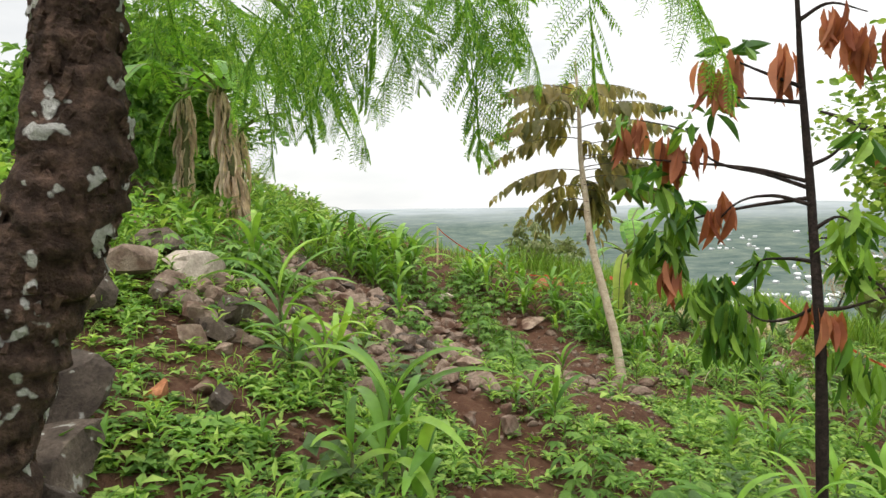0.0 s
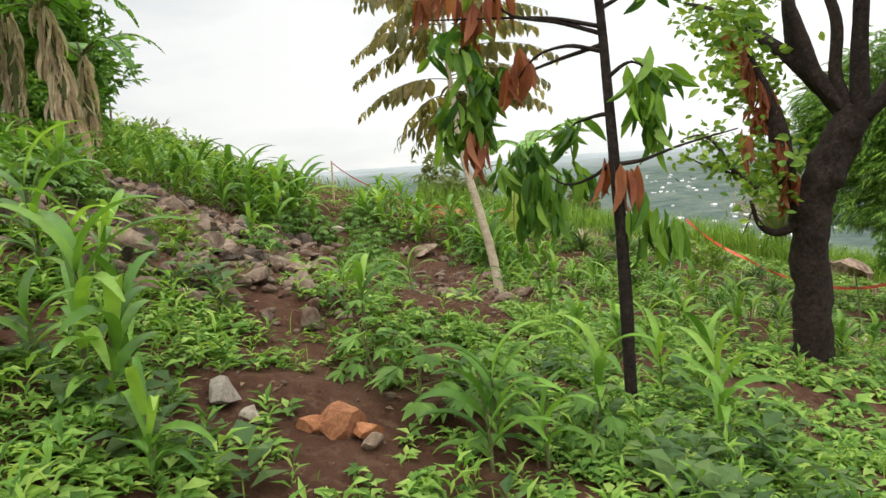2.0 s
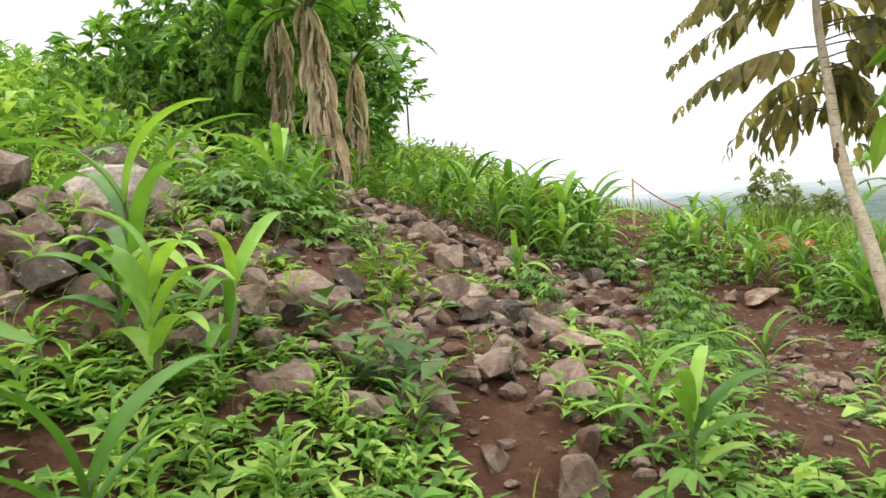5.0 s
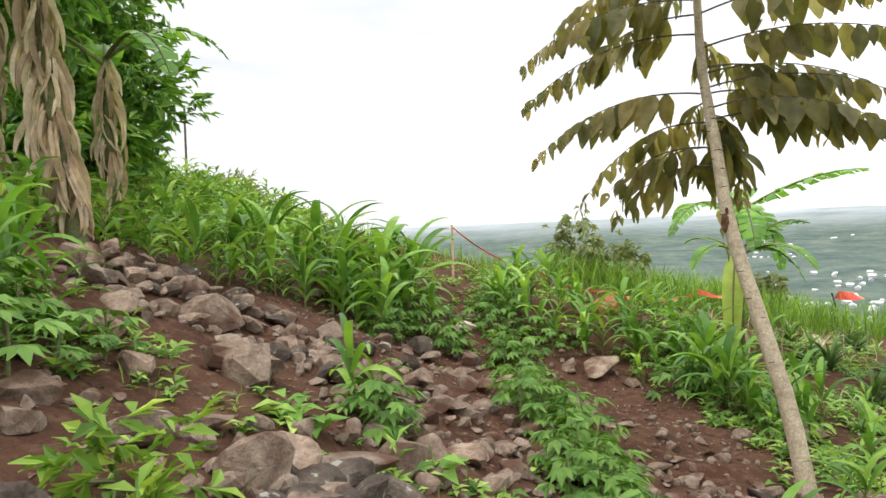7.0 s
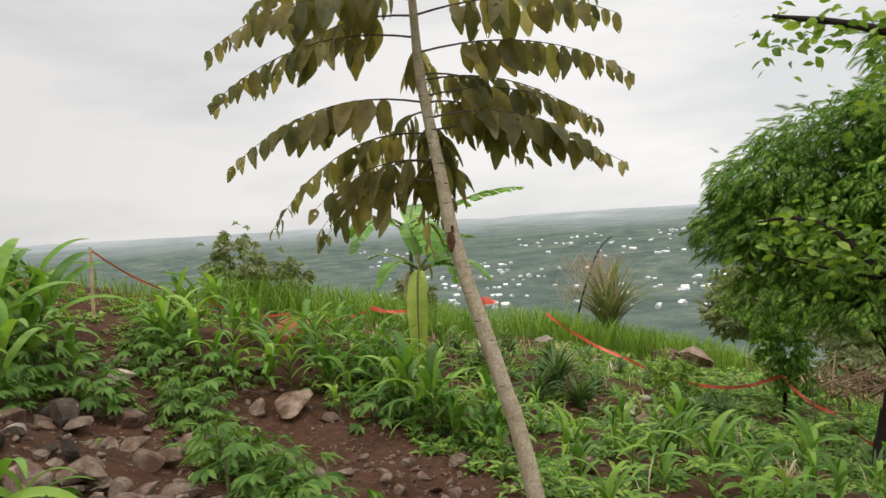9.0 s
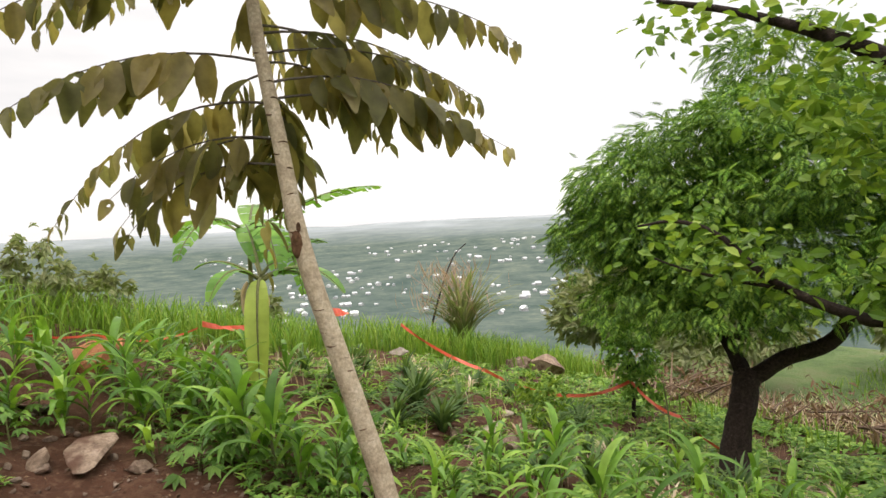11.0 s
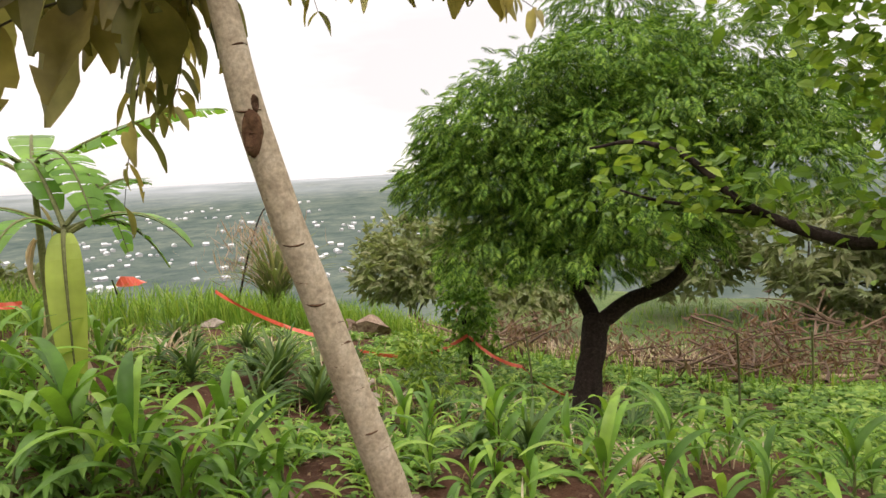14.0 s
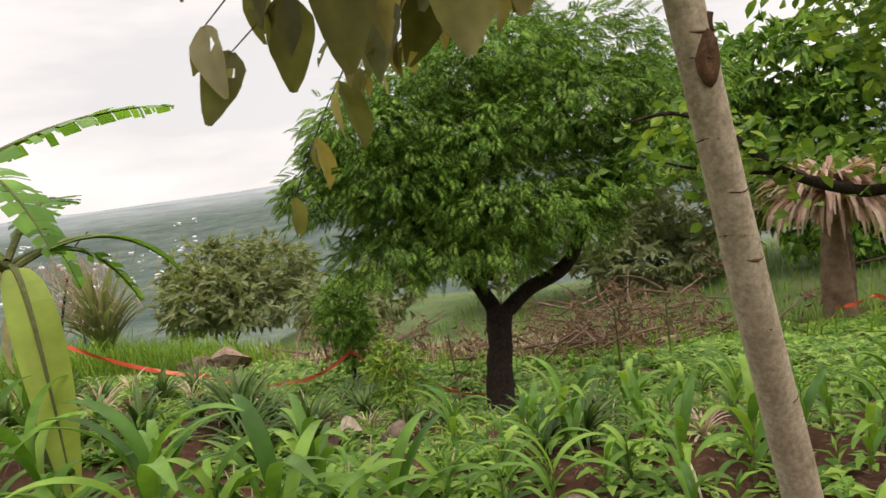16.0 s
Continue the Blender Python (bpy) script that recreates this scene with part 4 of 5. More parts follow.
def banana(name, at, height, radius, leaves, label, dry=0, seed=0, lean=(0, 0), yellow=()):
    x, y = at
    b = thing(name, label, "banana plant", (x, y, gz(x, y)))
    r = np.random.default_rng(seed)
    s = Soup()
    top = np.array([lean[0], lean[1], height])
    tube(s, [(0, 0, -.1), top * .35, top * .7, top], [radius * 1.2, radius, radius * .8, radius * .5], 12, 16, .08, seed)
    part("stem", s, m_stem, b, "", True)
    for i, (az, ln, droop, torn, rise) in enumerate(leaves):
        rib, blade = banana_blade(ln, ln * (.31 if i in yellow else .30), droop, torn, seed * 50 + i, rise)
        o = part("leaf_rib", rib, m_stem, b)
        part("leaf_blade", blade, l_yellow if i in yellow else l_banana, o, "yellow-green hanging leaf" if i in yellow else "")
        o.matrix_basis = pose(*(top * r.uniform(.93, 1.0)), 0, 0, az - 90)
    if dry:
        d = Soup()
        tm = strap(.13, 8, 1.25, 2.0, 1.2)
        n = dry
        a = r.uniform(0, 2 * np.pi, n)
        hgt = r.uniform(.12, 1.0, n)
        pos = top * hgt[:, None] + np.stack([np.cos(a), np.sin(a), 0 * a], 1) * radius * r.uniform(.6, 1.2, (n, 1))
        dirs = np.stack([np.cos(a) * .07 + r.normal(0, .16, n), np.sin(a) * .07 + r.normal(0, .16, n), np.full(n, -1.0)], 1)
        ln = np.minimum(r.uniform(.15, .46, n), hgt * height * .98)
        scatter(d, tm, pos, turns(dirs, np.stack([np.cos(a), np.sin(a), .2 + 0 * a], 1) + r.normal(0, .5, (n, 3))), ln)
        part("dry_leaves", d, l_straw, b, "hanging dry straw-brown dead leaves")
    return b


banana("banana_plant", (-2.60, 9.05), 2.05, .065, [(170, 1.5, .9, .3, .9), (95, 1.7, .8, .3, 1.0), (20, 1.35, .95, .8, .75), (235, 1.6, .8, .3, 1.0), (300, 1.5, 1.0, .4, .9), (345, 1.3, .55, .8, .55), (60, 1.6, .6, .4, 1.1), (200, 1.2, 1.25, .7, .5)],
       "tall banana plant wrapped in dry brown dead leaves", 230, 3, (-.32, .05))
banana("banana_plant", (-3.5, 9.4), 1.75, .06, [(150, 1.4, .9, .4, .9), (250, 1.3, .9, .4, .9), (40, 1.2, 1.0, .6, .8), (320, 1.3, .8, .3, .8), (100, 1.3, .5, .3, 1.0)], "banana plant with some dry hanging leaves", 90, 4)
banana("banana_plant", (-3.0, 10.2), 1.6, .05, [(10, 1.3, .8, .7, .8), (330, 1.2, .95, .7, .7), (120, 1.2, .8, .4, .9), (210, 1.2, .8, .4, .9)], "green banana plant behind the dry one", 60, 5)
banana("banana_plant", (3.34, 12.85), 1.42, .035, [(235, .82, 1.9, 0, .35), (200, .9, .9, .5, .75), (150, .8, .7, .2, .9), (310, 1.1, .75, .1, .6), (20, 1.2, .55, .9, .8), (75, 1.0, .5, .4, 1.1), (330, .9, .9, .7, .5)],
       "young banana plant with one yellow-green hanging leaf", 6, 6, (.02, 0), (0,))
banana("banana_plant", (3.6, 13.65), 1.75, .035, [(312, 1.75, .35, .95, .62), (262, 1.35, .95, .9, .6), (200, 1.3, .9, .9, .7), (120, 1.3, .8, .5, .8), (60, 1.3, .6, .4, .9), (285, 1.2, 1.1, .8, .5)], "young banana plant with wind-torn leaves", 9, 7)


# ---- trees and bushes behind ----
def leafy(name, at, label, blobs, template, mat, size, seed, trunk_r=.1, bark=None, category="tree", height=None):
    """A broad-leaved tree or bush: trunk, limbs to each mass of foliage, many leaves."""
    x, y = at
    t = thing(name, label, category, (x, y, gz(x, y)))
    o = np.array(t.location)
    r = np.random.default_rng(seed)
    s, c = Soup(), Soup()
    fork = np.array([0, 0, (height or 1.5) * .5])
    tube(s, [(0, 0, -.1), fork * .5, fork], [trunk_r, trunk_r * .85, trunk_r * .7], 9, 8, .15, seed)
    for ctr, rad, n in blobs:
        ctr, rad = np.array(ctr, float) - o, np.array(rad, float)
        tube(s, [fork * .8, (fork + ctr) / 2 + r.normal(0, .12, 3), ctr], [trunk_r * .55, trunk_r * .3, trunk_r * .1], 6, 8)
        d = rand_dirs(n, -1, 1, r)
        lump = 1 + .35 * (2 * vnoise(d[:, 0] * 2.5 + seed, d[:, 1] * 2.5 + d[:, 2] * 2, seed) - 1)
        pos = ctr + d * rad * (r.uniform(.35, 1.08, n) ** .5 * lump)[:, None]
        scatter(c, template, pos, turns(d * [1, 1, .5] + r.normal(0, .55, (n, 3)) + [0, 0, -.25], [0, 0, 1.0] + r.normal(0, .35, (n, 3))), size * r.uniform(.65, 1.3, n))
    part("trunk", s, bark or m_bark_grey, t, "", True)
    part("crown", c, mat, t)
    return t


def spray(seed, n=7):
    """A twig's end with several leaves, one long."""
    r = np.random.default_rng(seed)
    s = Soup()
    lf = leaf(.42, 2, .25, .2, .45)
    for i in range(n):
        d = unit(np.array([[r.normal(0, .75), r.uniform(.3, 1), r.normal(-.15, .4)]]))
        scatter(s, lf, np.array([[0, .5 * i / n, 0]]), turns(d, np.array([[0, 0, 1.0]]) + r.normal(0, .3, (1, 3))), [r.uniform(.4, .65)])
    return np.concatenate(s.v), [g for f in s.f for g in f]


spray_t, spray_u = spray(1), spray(2, 6)
leafy("broadleaf_tree", (-7.4, 13.5), "dense dark green tree behind the bananas", [((-8.0, 13.4, 3.3), (1.7, 1.6, .9), 700), ((-6.4, 13.6, 3.2), (1.5, 1.5, 1.0), 700), ((-7.2, 14.2, 4.0), (1.4, 1.5, .7), 450), ((-9.4, 13.0, 3.2), (1.6, 1.6, .8), 500), ((-6.0, 12.9, 2.5), (1.2, 1.1, .8), 450), ((-8.2, 12.6, 2.6), (1.6, 1.0, .8), 450)], spray_t, l_dark, .42, 41, .2, height=2.5)
leafy("broadleaf_tree", (-5.2, 13.4), "leafy green tree with a broken outline behind the bananas", [((-5.2, 13.4, 3.7), (.9, 1.0, .8), 420), ((-4.6, 13.3, 3.0), (.8, .9, .7), 380), ((-5.4, 13.2, 4.6), (.9, .9, .6), 300), ((-4.9, 12.6, 2.2), (.8, .8, .6), 300), ((-4.5, 13.0, 4.2), (.5, .6, .5), 120)], spray_u, l_dark, .32, 42, .1, height=2.2)
leafy("broadleaf_tree", (-4.6, 9.6), "dark leafy shrub beside the bananas", [((-4.4, 9.5, 2.5), (.9, .9, .8), 330), ((-4.9, 9.9, 3.2), (.9, .9, .8), 330), ((-4.0, 10.3, 3.6), (.8, .8, .7), 260), ((-5.3, 9.0, 2.4), (.8, .8, .6), 240)], spray_t, l_dark, .30, 43, .07, height=1.6)
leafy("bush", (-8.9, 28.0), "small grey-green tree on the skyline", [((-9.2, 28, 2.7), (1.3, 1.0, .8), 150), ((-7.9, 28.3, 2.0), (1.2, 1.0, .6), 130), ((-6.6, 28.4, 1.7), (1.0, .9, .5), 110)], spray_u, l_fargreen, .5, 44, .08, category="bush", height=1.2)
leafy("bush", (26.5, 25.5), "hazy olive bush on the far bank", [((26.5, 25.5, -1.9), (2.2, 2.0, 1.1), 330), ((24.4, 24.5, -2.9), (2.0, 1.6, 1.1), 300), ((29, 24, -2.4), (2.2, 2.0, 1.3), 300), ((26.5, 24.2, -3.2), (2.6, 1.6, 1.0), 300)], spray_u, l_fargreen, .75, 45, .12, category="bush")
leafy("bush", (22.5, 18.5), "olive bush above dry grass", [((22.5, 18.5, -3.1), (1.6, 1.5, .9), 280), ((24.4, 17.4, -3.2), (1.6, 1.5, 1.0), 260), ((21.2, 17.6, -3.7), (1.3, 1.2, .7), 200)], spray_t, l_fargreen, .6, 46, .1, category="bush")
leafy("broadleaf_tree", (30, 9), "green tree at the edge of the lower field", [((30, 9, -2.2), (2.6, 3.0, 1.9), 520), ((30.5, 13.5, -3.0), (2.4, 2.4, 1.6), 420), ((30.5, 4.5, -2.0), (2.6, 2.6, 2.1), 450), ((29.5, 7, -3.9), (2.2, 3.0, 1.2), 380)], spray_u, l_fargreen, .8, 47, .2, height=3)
leafy("broadleaf_tree", (27, -1.5), "tall green tree at the edge of the lower field", [((27, -1.5, -.4), (2.6, 2.6, 2.2), 480), ((27, 1.8, .2), (2.2, 2.2, 1.8), 420), ((26, -4.5, .4), (2.4, 2.4, 2.2), 400), ((26.5, 0, -2.4), (2.2, 3.0, 1.6), 400), ((27, 1.8, 2.8), (2.4, 2.4, 1.8), 420), ((26.5, -1.5, 2.9), (2.4, 2.4, 1.8), 400), ((28, 4.6, 1.8), (2.2, 2.2, 1.6), 350)], spray_t, l_acacia, .8, 48, .2, height=4)
leafy("shrub", (11.75, 14.15), "small dark green shrub tied with orange tape", [((11.75, 14.15, -1.75), (.5, .5, .55), 260), ((11.7, 14.2, -1.2), (.35, .35, .4), 130), ((11.9, 14.0, -2.3), (.4, .4, .35), 90)], spray_t, l_dark, .2, 49, .05, m_bark_dark, "bush", 1.4)
leafy("shrub", (6.2, 11.55), "low yellow-green leafy shrub among the weeds", [((6.2, 11.55, -1.1), (.28, .28, .28), 70), ((6.15, 11.6, -.85), (.18, .18, .2), 40)], spray_u, l_round, .16, 50, .012, m_stem, "bush", .5)
leafy("shrub", (-.72, 6.15), "bright green young leafy shrub beside the stones", [((-.72, 6.15, .36), (.16, .15, .15), 44), ((-.66, 6.1, .24), (.14, .14, .1), 26)], spray_u, l_round, .13, 51, .01, m_stem, "bush", .3)
for n, (x, y, s) in enumerate(((2.1, 18.4, 1.0), (3.2, 19.0, .8), (6.3, 19.5, .7), (2.6, 20.0, .8))):
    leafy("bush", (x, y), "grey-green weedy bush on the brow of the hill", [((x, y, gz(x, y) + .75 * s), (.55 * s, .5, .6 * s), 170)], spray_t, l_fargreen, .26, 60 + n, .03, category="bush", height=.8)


# ---- feathery weed, spiky palm and dry growth ----
def fan(soup, at, n, length, width, r, up=.5, arch=.5, seed=0):
    """Blades that arch outwards from one foot."""
    for th0, th1, k in ((1.0 - .5 * up, 1.5 + arch, n // 2), (.55 - .35 * up, .7 + arch, n - n // 2)):
        a = r.uniform(0, 2 * np.pi, k)
        d = np.stack([np.cos(a), np.sin(a), r.normal(0, .12, k)], 1)
        scatter(soup, strap(width / length, 7, th0, th1, .3), np.tile(at, (k, 1)) + r.normal(0, .03 * length, (k, 3)) * [1, 1, .3], turns(d, np.tile([0, 0, 1.0], (k, 1))), length * r.uniform(.7, 1.15, k))


def spiky(name, at, label, n, length, width, mat, seed, category, up=.8, arch=.5, z=0.0):
    x, y = at
    t = thing(name, label, category, (x, y, gz(x, y)))
    s = Soup()
    fan(s, np.array([0, 0, z]), n, length, width, np.random.default_rng(seed), up, arch)
    part("fronds", s, mat, t)
    if z > .15:
        st = Soup()
        tube(st, [(0, 0, -.1), (0, 0, z * .5), (0, 0, z + .05)], [.13 * z, .11 * z, .08 * z], 9, 6, .3, seed)
        part("stem", st, m_twig, t, "", True)
    return t


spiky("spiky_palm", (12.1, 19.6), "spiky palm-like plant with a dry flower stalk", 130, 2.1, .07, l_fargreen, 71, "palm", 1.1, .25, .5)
stick = Soup()
tube(stick, [(0, 0, .6), (.5, .1, 1.6), (1.1, .2, 2.5), (1.5, .1, 2.85)], [.03, .02, .012], 6, 12)
pl = thing("flower_stalk", "bare dark leaning flower stalk beside the spiky palm", "plant", (11.2, 19.9, gz(11.2, 19.9)))
tube(stick, [(-.1, 0, -.1), (-.05, 0, .3), (0, 0, .62)], [.03, .03, .03], 6, 6)
part("stalk", stick, m_bark_dark, pl)
tassel = Soup()
pm = np.random.default_rng(3)
pd = np.stack([pm.normal(0, .35, 420), pm.normal(0, .35, 420), pm.uniform(.4, 1, 420)], 1)
scatter(tassel, strap(.035, 4, 1.2, 1.9, .2), np.stack([pm.normal(0, .5, 420), pm.normal(0, .5, 420), pm.uniform(1.1, 2.4, 420)], 1), turns(pd, rand_dirs(420, -.3, .3, pm)), pm.uniform(.25, .6, 420))
pl2 = thing("dry_grass_plume", "feathery pinkish dry plume above the spiky palm", "plant", (11.9, 19.9, gz(11.9, 19.9)))
st = Soup()
tube(st, [(0, 0, -.1), (0, 0, 1.0), (0, 0, 2.0)], [.03, .02, .01], 6, 6)
part("stalk", st, m_twig, pl2)
tagged(part("plume", tassel, l_plume, pl2), kind="stuff")
spiky("feathery_weed", (5.2, 12.7), "grey-green feathery weed on the slope", 70, .62, .05, l_bluish, 72, "weed", .8, .5)
spiky("feathery_weed", (5.0, 12.0), "grey-green feathery weed on the slope", 60, .5, .045, l_bluish, 73, "weed", .9, .5)
fw = np.random.default_rng(79)
for n in range(30):
    spiky("feathery_weed", (fw.uniform(4.3, 9.0), fw.uniform(9.6, 15.0)), "grey-green feathery weed on the slope", 36, fw.uniform(.3, .55), .035, l_bluish, 720 + n, "weed", .8, .7)
for n in range(16):
    spiky("withered_weed", (fw.uniform(4.6, 10.5), fw.uniform(9.0, 15.5)), "dry drooping straw-brown weed on the slope", 22, fw.uniform(.25, .45), .02, l_straw, 760 + n, "weed", .6, 1.0)
spiky("dry_palm", (16.2, 4.3), "old palm clump with dry hanging brown fronds", 260, 2.0, .12, l_plume, 74, "palm", .1, 1.75, 2.7)
spiky("dry_palm", (17.8, 3.6), "old palm clump with dry hanging brown fronds", 220, 1.9, .12, l_plume, 75, "palm", .2, 1.6, 2.5)


def brush(name, at, spread, n, label, seed, hgt=1.0, mat=None):
    """A heap of cut dry branches."""
    x, y = at
    t = thing(name, label, "brushwood", (x, y, gz(x, y)))
    r = np.random.default_rng(seed)
    s, f = Soup(), Soup()
    for _ in range(n):
        px, py = r.normal(0, spread, 2)
        z0 = gz(x + px, y + py) - t.location.z
        d = rand_dirs(1, -.15, .55, r)[0]
        ln = r.uniform(.6, 2.2)
        a = np.array([px, py, z0 + r.uniform(0, hgt) * .6])
        s = Soup()
        tube(s, [a - d * ln * .2, a + d * ln * .4 + r.normal(0, .07, 3), a + d * ln], [r.uniform(.018, .05), .02, .007], 5, 6)
        part("branch", s, mat or m_twig, t)
        leaf_cluster(f, leaf(.35, 2, .3, .3), a + d * ln * .7, 9, .2, .4, .4, r)
    part("dead_leaves", f, l_brown, t)


brush("brush_pile", (16.5, 9.6), 1.3, 90, "heap of cut dry brown branches", 81, .9)
brush("brush_pile", (19.5, 8.8), 1.5, 90, "tall tangle of dead brown branches", 82, 2.6)
brush("brush_pile", (18.5, 13.0), 1.6, 80, "heap of dry brown branches below the bank", 83, 1.0)
brush("brush_pile", (16.0, 15.5), 1.2, 45, "scattered dry stalks in tall grass", 84, .8)
for n, (a, b, r0) in enumerate((((15.6, 8.5), (17.6, 7.2), .07), ((15.0, 9.2), (16.2, 6.8), .05), ((14.6, 10.2), (16.6, 9.0), .05), ((15.4, 7.4), (17.2, 7.9), .045))):
    lg = thing("fallen_log", "pale fallen branch lying on the grass", "log", (*a, gz(*a)))
    s = Soup()
    q = np.array([[a[0] + (b[0] - a[0]) * u, a[1] + (b[1] - a[1]) * u, gz(a[0] + (b[0] - a[0]) * u, a[1] + (b[1] - a[1]) * u) + r0 + .12 * (n == 0)] for u in (0, .33, .66, 1)])
    tube(s, q - np.array(lg.location), [r0, r0 * .9, r0 * .6], 8, 12, .15, n)
    part("wood", s, m_wood if n in (0, 3) else m_twig, lg, "", True)

# thin poles and stakes
for n, (x, y, h, r0, mat, lab) in enumerate(((-.23, 14.4, .86, .022, m_wood, "pale wooden stake with orange tape tied to it"), (-6.9, 20.4, 2.4, .03, m_bark_grey, "thin grey pole on the skyline"), (8.9, 11.6, 1.3, .015, m_stem, "thin green stick in the field"),
                                             (11.9, 9.3, 1.35, .02, m_stem, "thin leaning stick in the field"), (13.2, 8.3, 1.2, .02, m_stem, "thin stick in the field"), (7.35, 18.5, .9, .015, m_bark_dark, "thin stick with a scrap of orange tape"))):
    stk = thing("stake", lab, "stake", (x, y, gz(x, y)))
    s = Soup()
    tube(s, [(0, 0, -.1), (.01, 0, h * .5), (0.015 - .1 * (n > 1), .01, h)], [r0, r0 * .95, r0 * .85], 6, 6, .08, n)
    part("pole", s, mat, stk, "", True)


def tape(pts, label, width=.035, seed=0, sag=.12):
    """Barrier tape: a ribbon that sags and twists between its ties."""
    r = np.random.default_rng(seed)
    o = thing("barrier_tape", label, "tape", pts[0])
    s = Soup()
    for a, b in zip(pts[:-1], pts[1:]):
        a, b = np.array(a), np.array(b)
        n = max(8, int(np.linalg.norm(b - a) * 6))
        u = np.linspace(0, 1, n)[:, None]
        c = a * (1 - u) + b * u - np.array([0, 0, 1.0]) * sag * 4 * u * (1 - u)
        tw = (np.cumsum(r.normal(0, .35, n)))[:, None]
        side = unit(np.cross(b - a, [0, 0, 1.0]))
        w = width * (np.cos(tw) * np.array([0, 0, 1.0]) + np.sin(tw) * side)
        s.add(np.concatenate([c + w, c - w]) - np.array(pts[0]), [[i, i + 1, n + i + 1, n + i] for i in range(n - 1)])
    part("ribbon", s, m_tape, o)


g = lambda x, y, h: (x, y, gz(x, y) + h)
tape([(-.22, 14.4, gz(-.22, 14.4) + .84), g(1.0, 14.6, .45), g(2.14, 14.75, .3), g(3.5, 15.2, .42)], "orange-red barrier tape from the stake along the rows", .013, 1)
tape([g(3.6, 15.3, .5), g(4.5, 15.9, .55)], "crumpled orange-red tape caught in the maize", .04, 2, .03)
tape([g(7.32, 18.45, .86), g(7.9, 18.6, .95)], "scrap of orange tape fluttering from a stick", .09, 3, .0)
tape([g(8.3, 17.2, .75), g(8.9, 15.4, .35), g(10.2, 14.6, .2), (11.6, 14.1, gz(11.6, 14.1) + .75)], "orange-red barrier tape running to the shrub", .032, 4, .1)
tape([(11.6, 14.1, gz(11.6, 14.1) + .75), g(11.2, 12.8, .42), g(11.0, 11.6, .25)], "orange-red barrier tape from the shrub to the tree", .03, 5, .12)
tape([g(14.3, 5.0, .5), g(14.6, 4.2, .62), g(14.8, 3.4, .5)], "orange-red tape by the old palms", .045, 6, .05)

# ---- maize ----
def maize(height, n, seed):
    b = thing("maize_plant", "young green maize plant with arching leaves", "maize plant", group="maize in the field")
    r = np.random.default_rng(seed)
    s = Soup()
    tube(s, [(0, 0, -.05), (.01, 0, height * .3), (0, .01, height * .62)], [.013, .011, .006], 6, 6)
    part("stalk", s, m_stem, b, "", True)
    az = r.uniform(0, 6.28)
    for i in range(n):
        u = (i + .5) / n
        az += math.pi + r.normal(0, .35)
        ln = height * (.60 + .25 * math.sin(math.pi * u)) * r.uniform(.8, 1.1)
        v, f = strap(.066 / ln * r.uniform(.75, 1.2), 10, .70 - .52 * u, r.uniform(2.2, 3.0) - .9 * u ** 2, .4)
        rot = np.array(pose(0, 0, 0, 0, r.normal(0, 8), math.degrees(az)).to_3x3())
        part("leaf", Soup().add((v * ln) @ rot.T + np.array([0, 0, height * (.05 + .55 * u)]), f), l_maize, b, "", True)
    return b


kinds = [maize(.62, 7, 1), maize(.78, 8, 2), maize(.5, 6, 3), maize(.7, 7, 4)]
mr = np.random.default_rng(91)
spots = []


def row(x0, y0, x1, y1, step, size, wide=.12, skip=.08):
    n = int(math.hypot(x1 - x0, y1 - y0) / step)
    for i in range(n + 1):
        if mr.uniform() > skip:
            u = i / max(1, n)
            spots.append((x0 + (x1 - x0) * u + mr.normal(0, wide), y0 + (y1 - y0) * u + mr.normal(0, wide), size * mr.uniform(.8, 1.2)))


# single plants along the path
spots += [(1.48, 3.42, .85), (1.56, 3.62, .8), (1.75, 3.55, .9), (.3, 2.85, .6), (-.05, 3.35, .95), (-.2, 3.5, 1.05), (-.35, 3.4, .85), (-.12, 3.7, .8), (-.7, 4.5, .95), (-.98, 4.75, 1.1), (-.9, 4.6, .95), (-.72, 4.82, .8), (.73, 5.25, .7), (.85, 5.1, .6), (.6, 5.35, .55), (-.5, 8.1, .75), (-.42, 8.2, .6),
          (2.15, 4.1, .8), (2.85, 4.15, .9), (3.0, 4.4, .9), (.63, 5.98, .55), (1.2, 6.8, .55), (1.75, 6.9, .6), (3.3, 5.2, .9), (2.5, 6.0, .8), (2.35, 8.4, .6), (1.9, 7.9, .55), (2.6, 7.4, .6)]
row(-1.75, 6.7, -2.1, 7.7, 0.15, 0.80, .13)
row(-2.2, 7.0, -2.7, 8.1, 0.18, 0.75, .14)
row(-2.4, 9.4, -1.6, 10.8, 0.15, 0.74)
row(-2.0, 10.6, -1.1, 12.2, 0.14, 1.19, .16)
row(-1.3, 11.2, -.7, 12.4, 0.11, 1.35, .2)
row(-1.6, 12.0, -.9, 13.1, 0.11, 1.42, .2)
row(-3.2, 11.5, -2.0, 13.6, 0.16, 0.86, .2)
row(.3, 13.6, 1.5, 12.4, 0.11, 0.96, .14)
row(.6, 14.4, 2.0, 13.2, 0.14, 0.96, .14)
row(1.9, 12.9, 2.9, 10.4, 0.13, 1.00, .15)
row(2.5, 13.2, 3.2, 11.2, 0.16, 0.96, .15)
row(2.6, 14.8, 4.2, 13.6, 0.20, 0.70, .2)
row(2.75, 9.1, 3.0, 11.2, 0.23, 0.66, .16)
row(3.6, 11.6, 4.1, 7.4, 0.23, 0.73, .18)
row(4.4, 10.7, 4.9, 7.6, 0.23, 0.73, .18)
row(5.2, 10.6, 5.9, 6.8, 0.27, 0.68, .2)
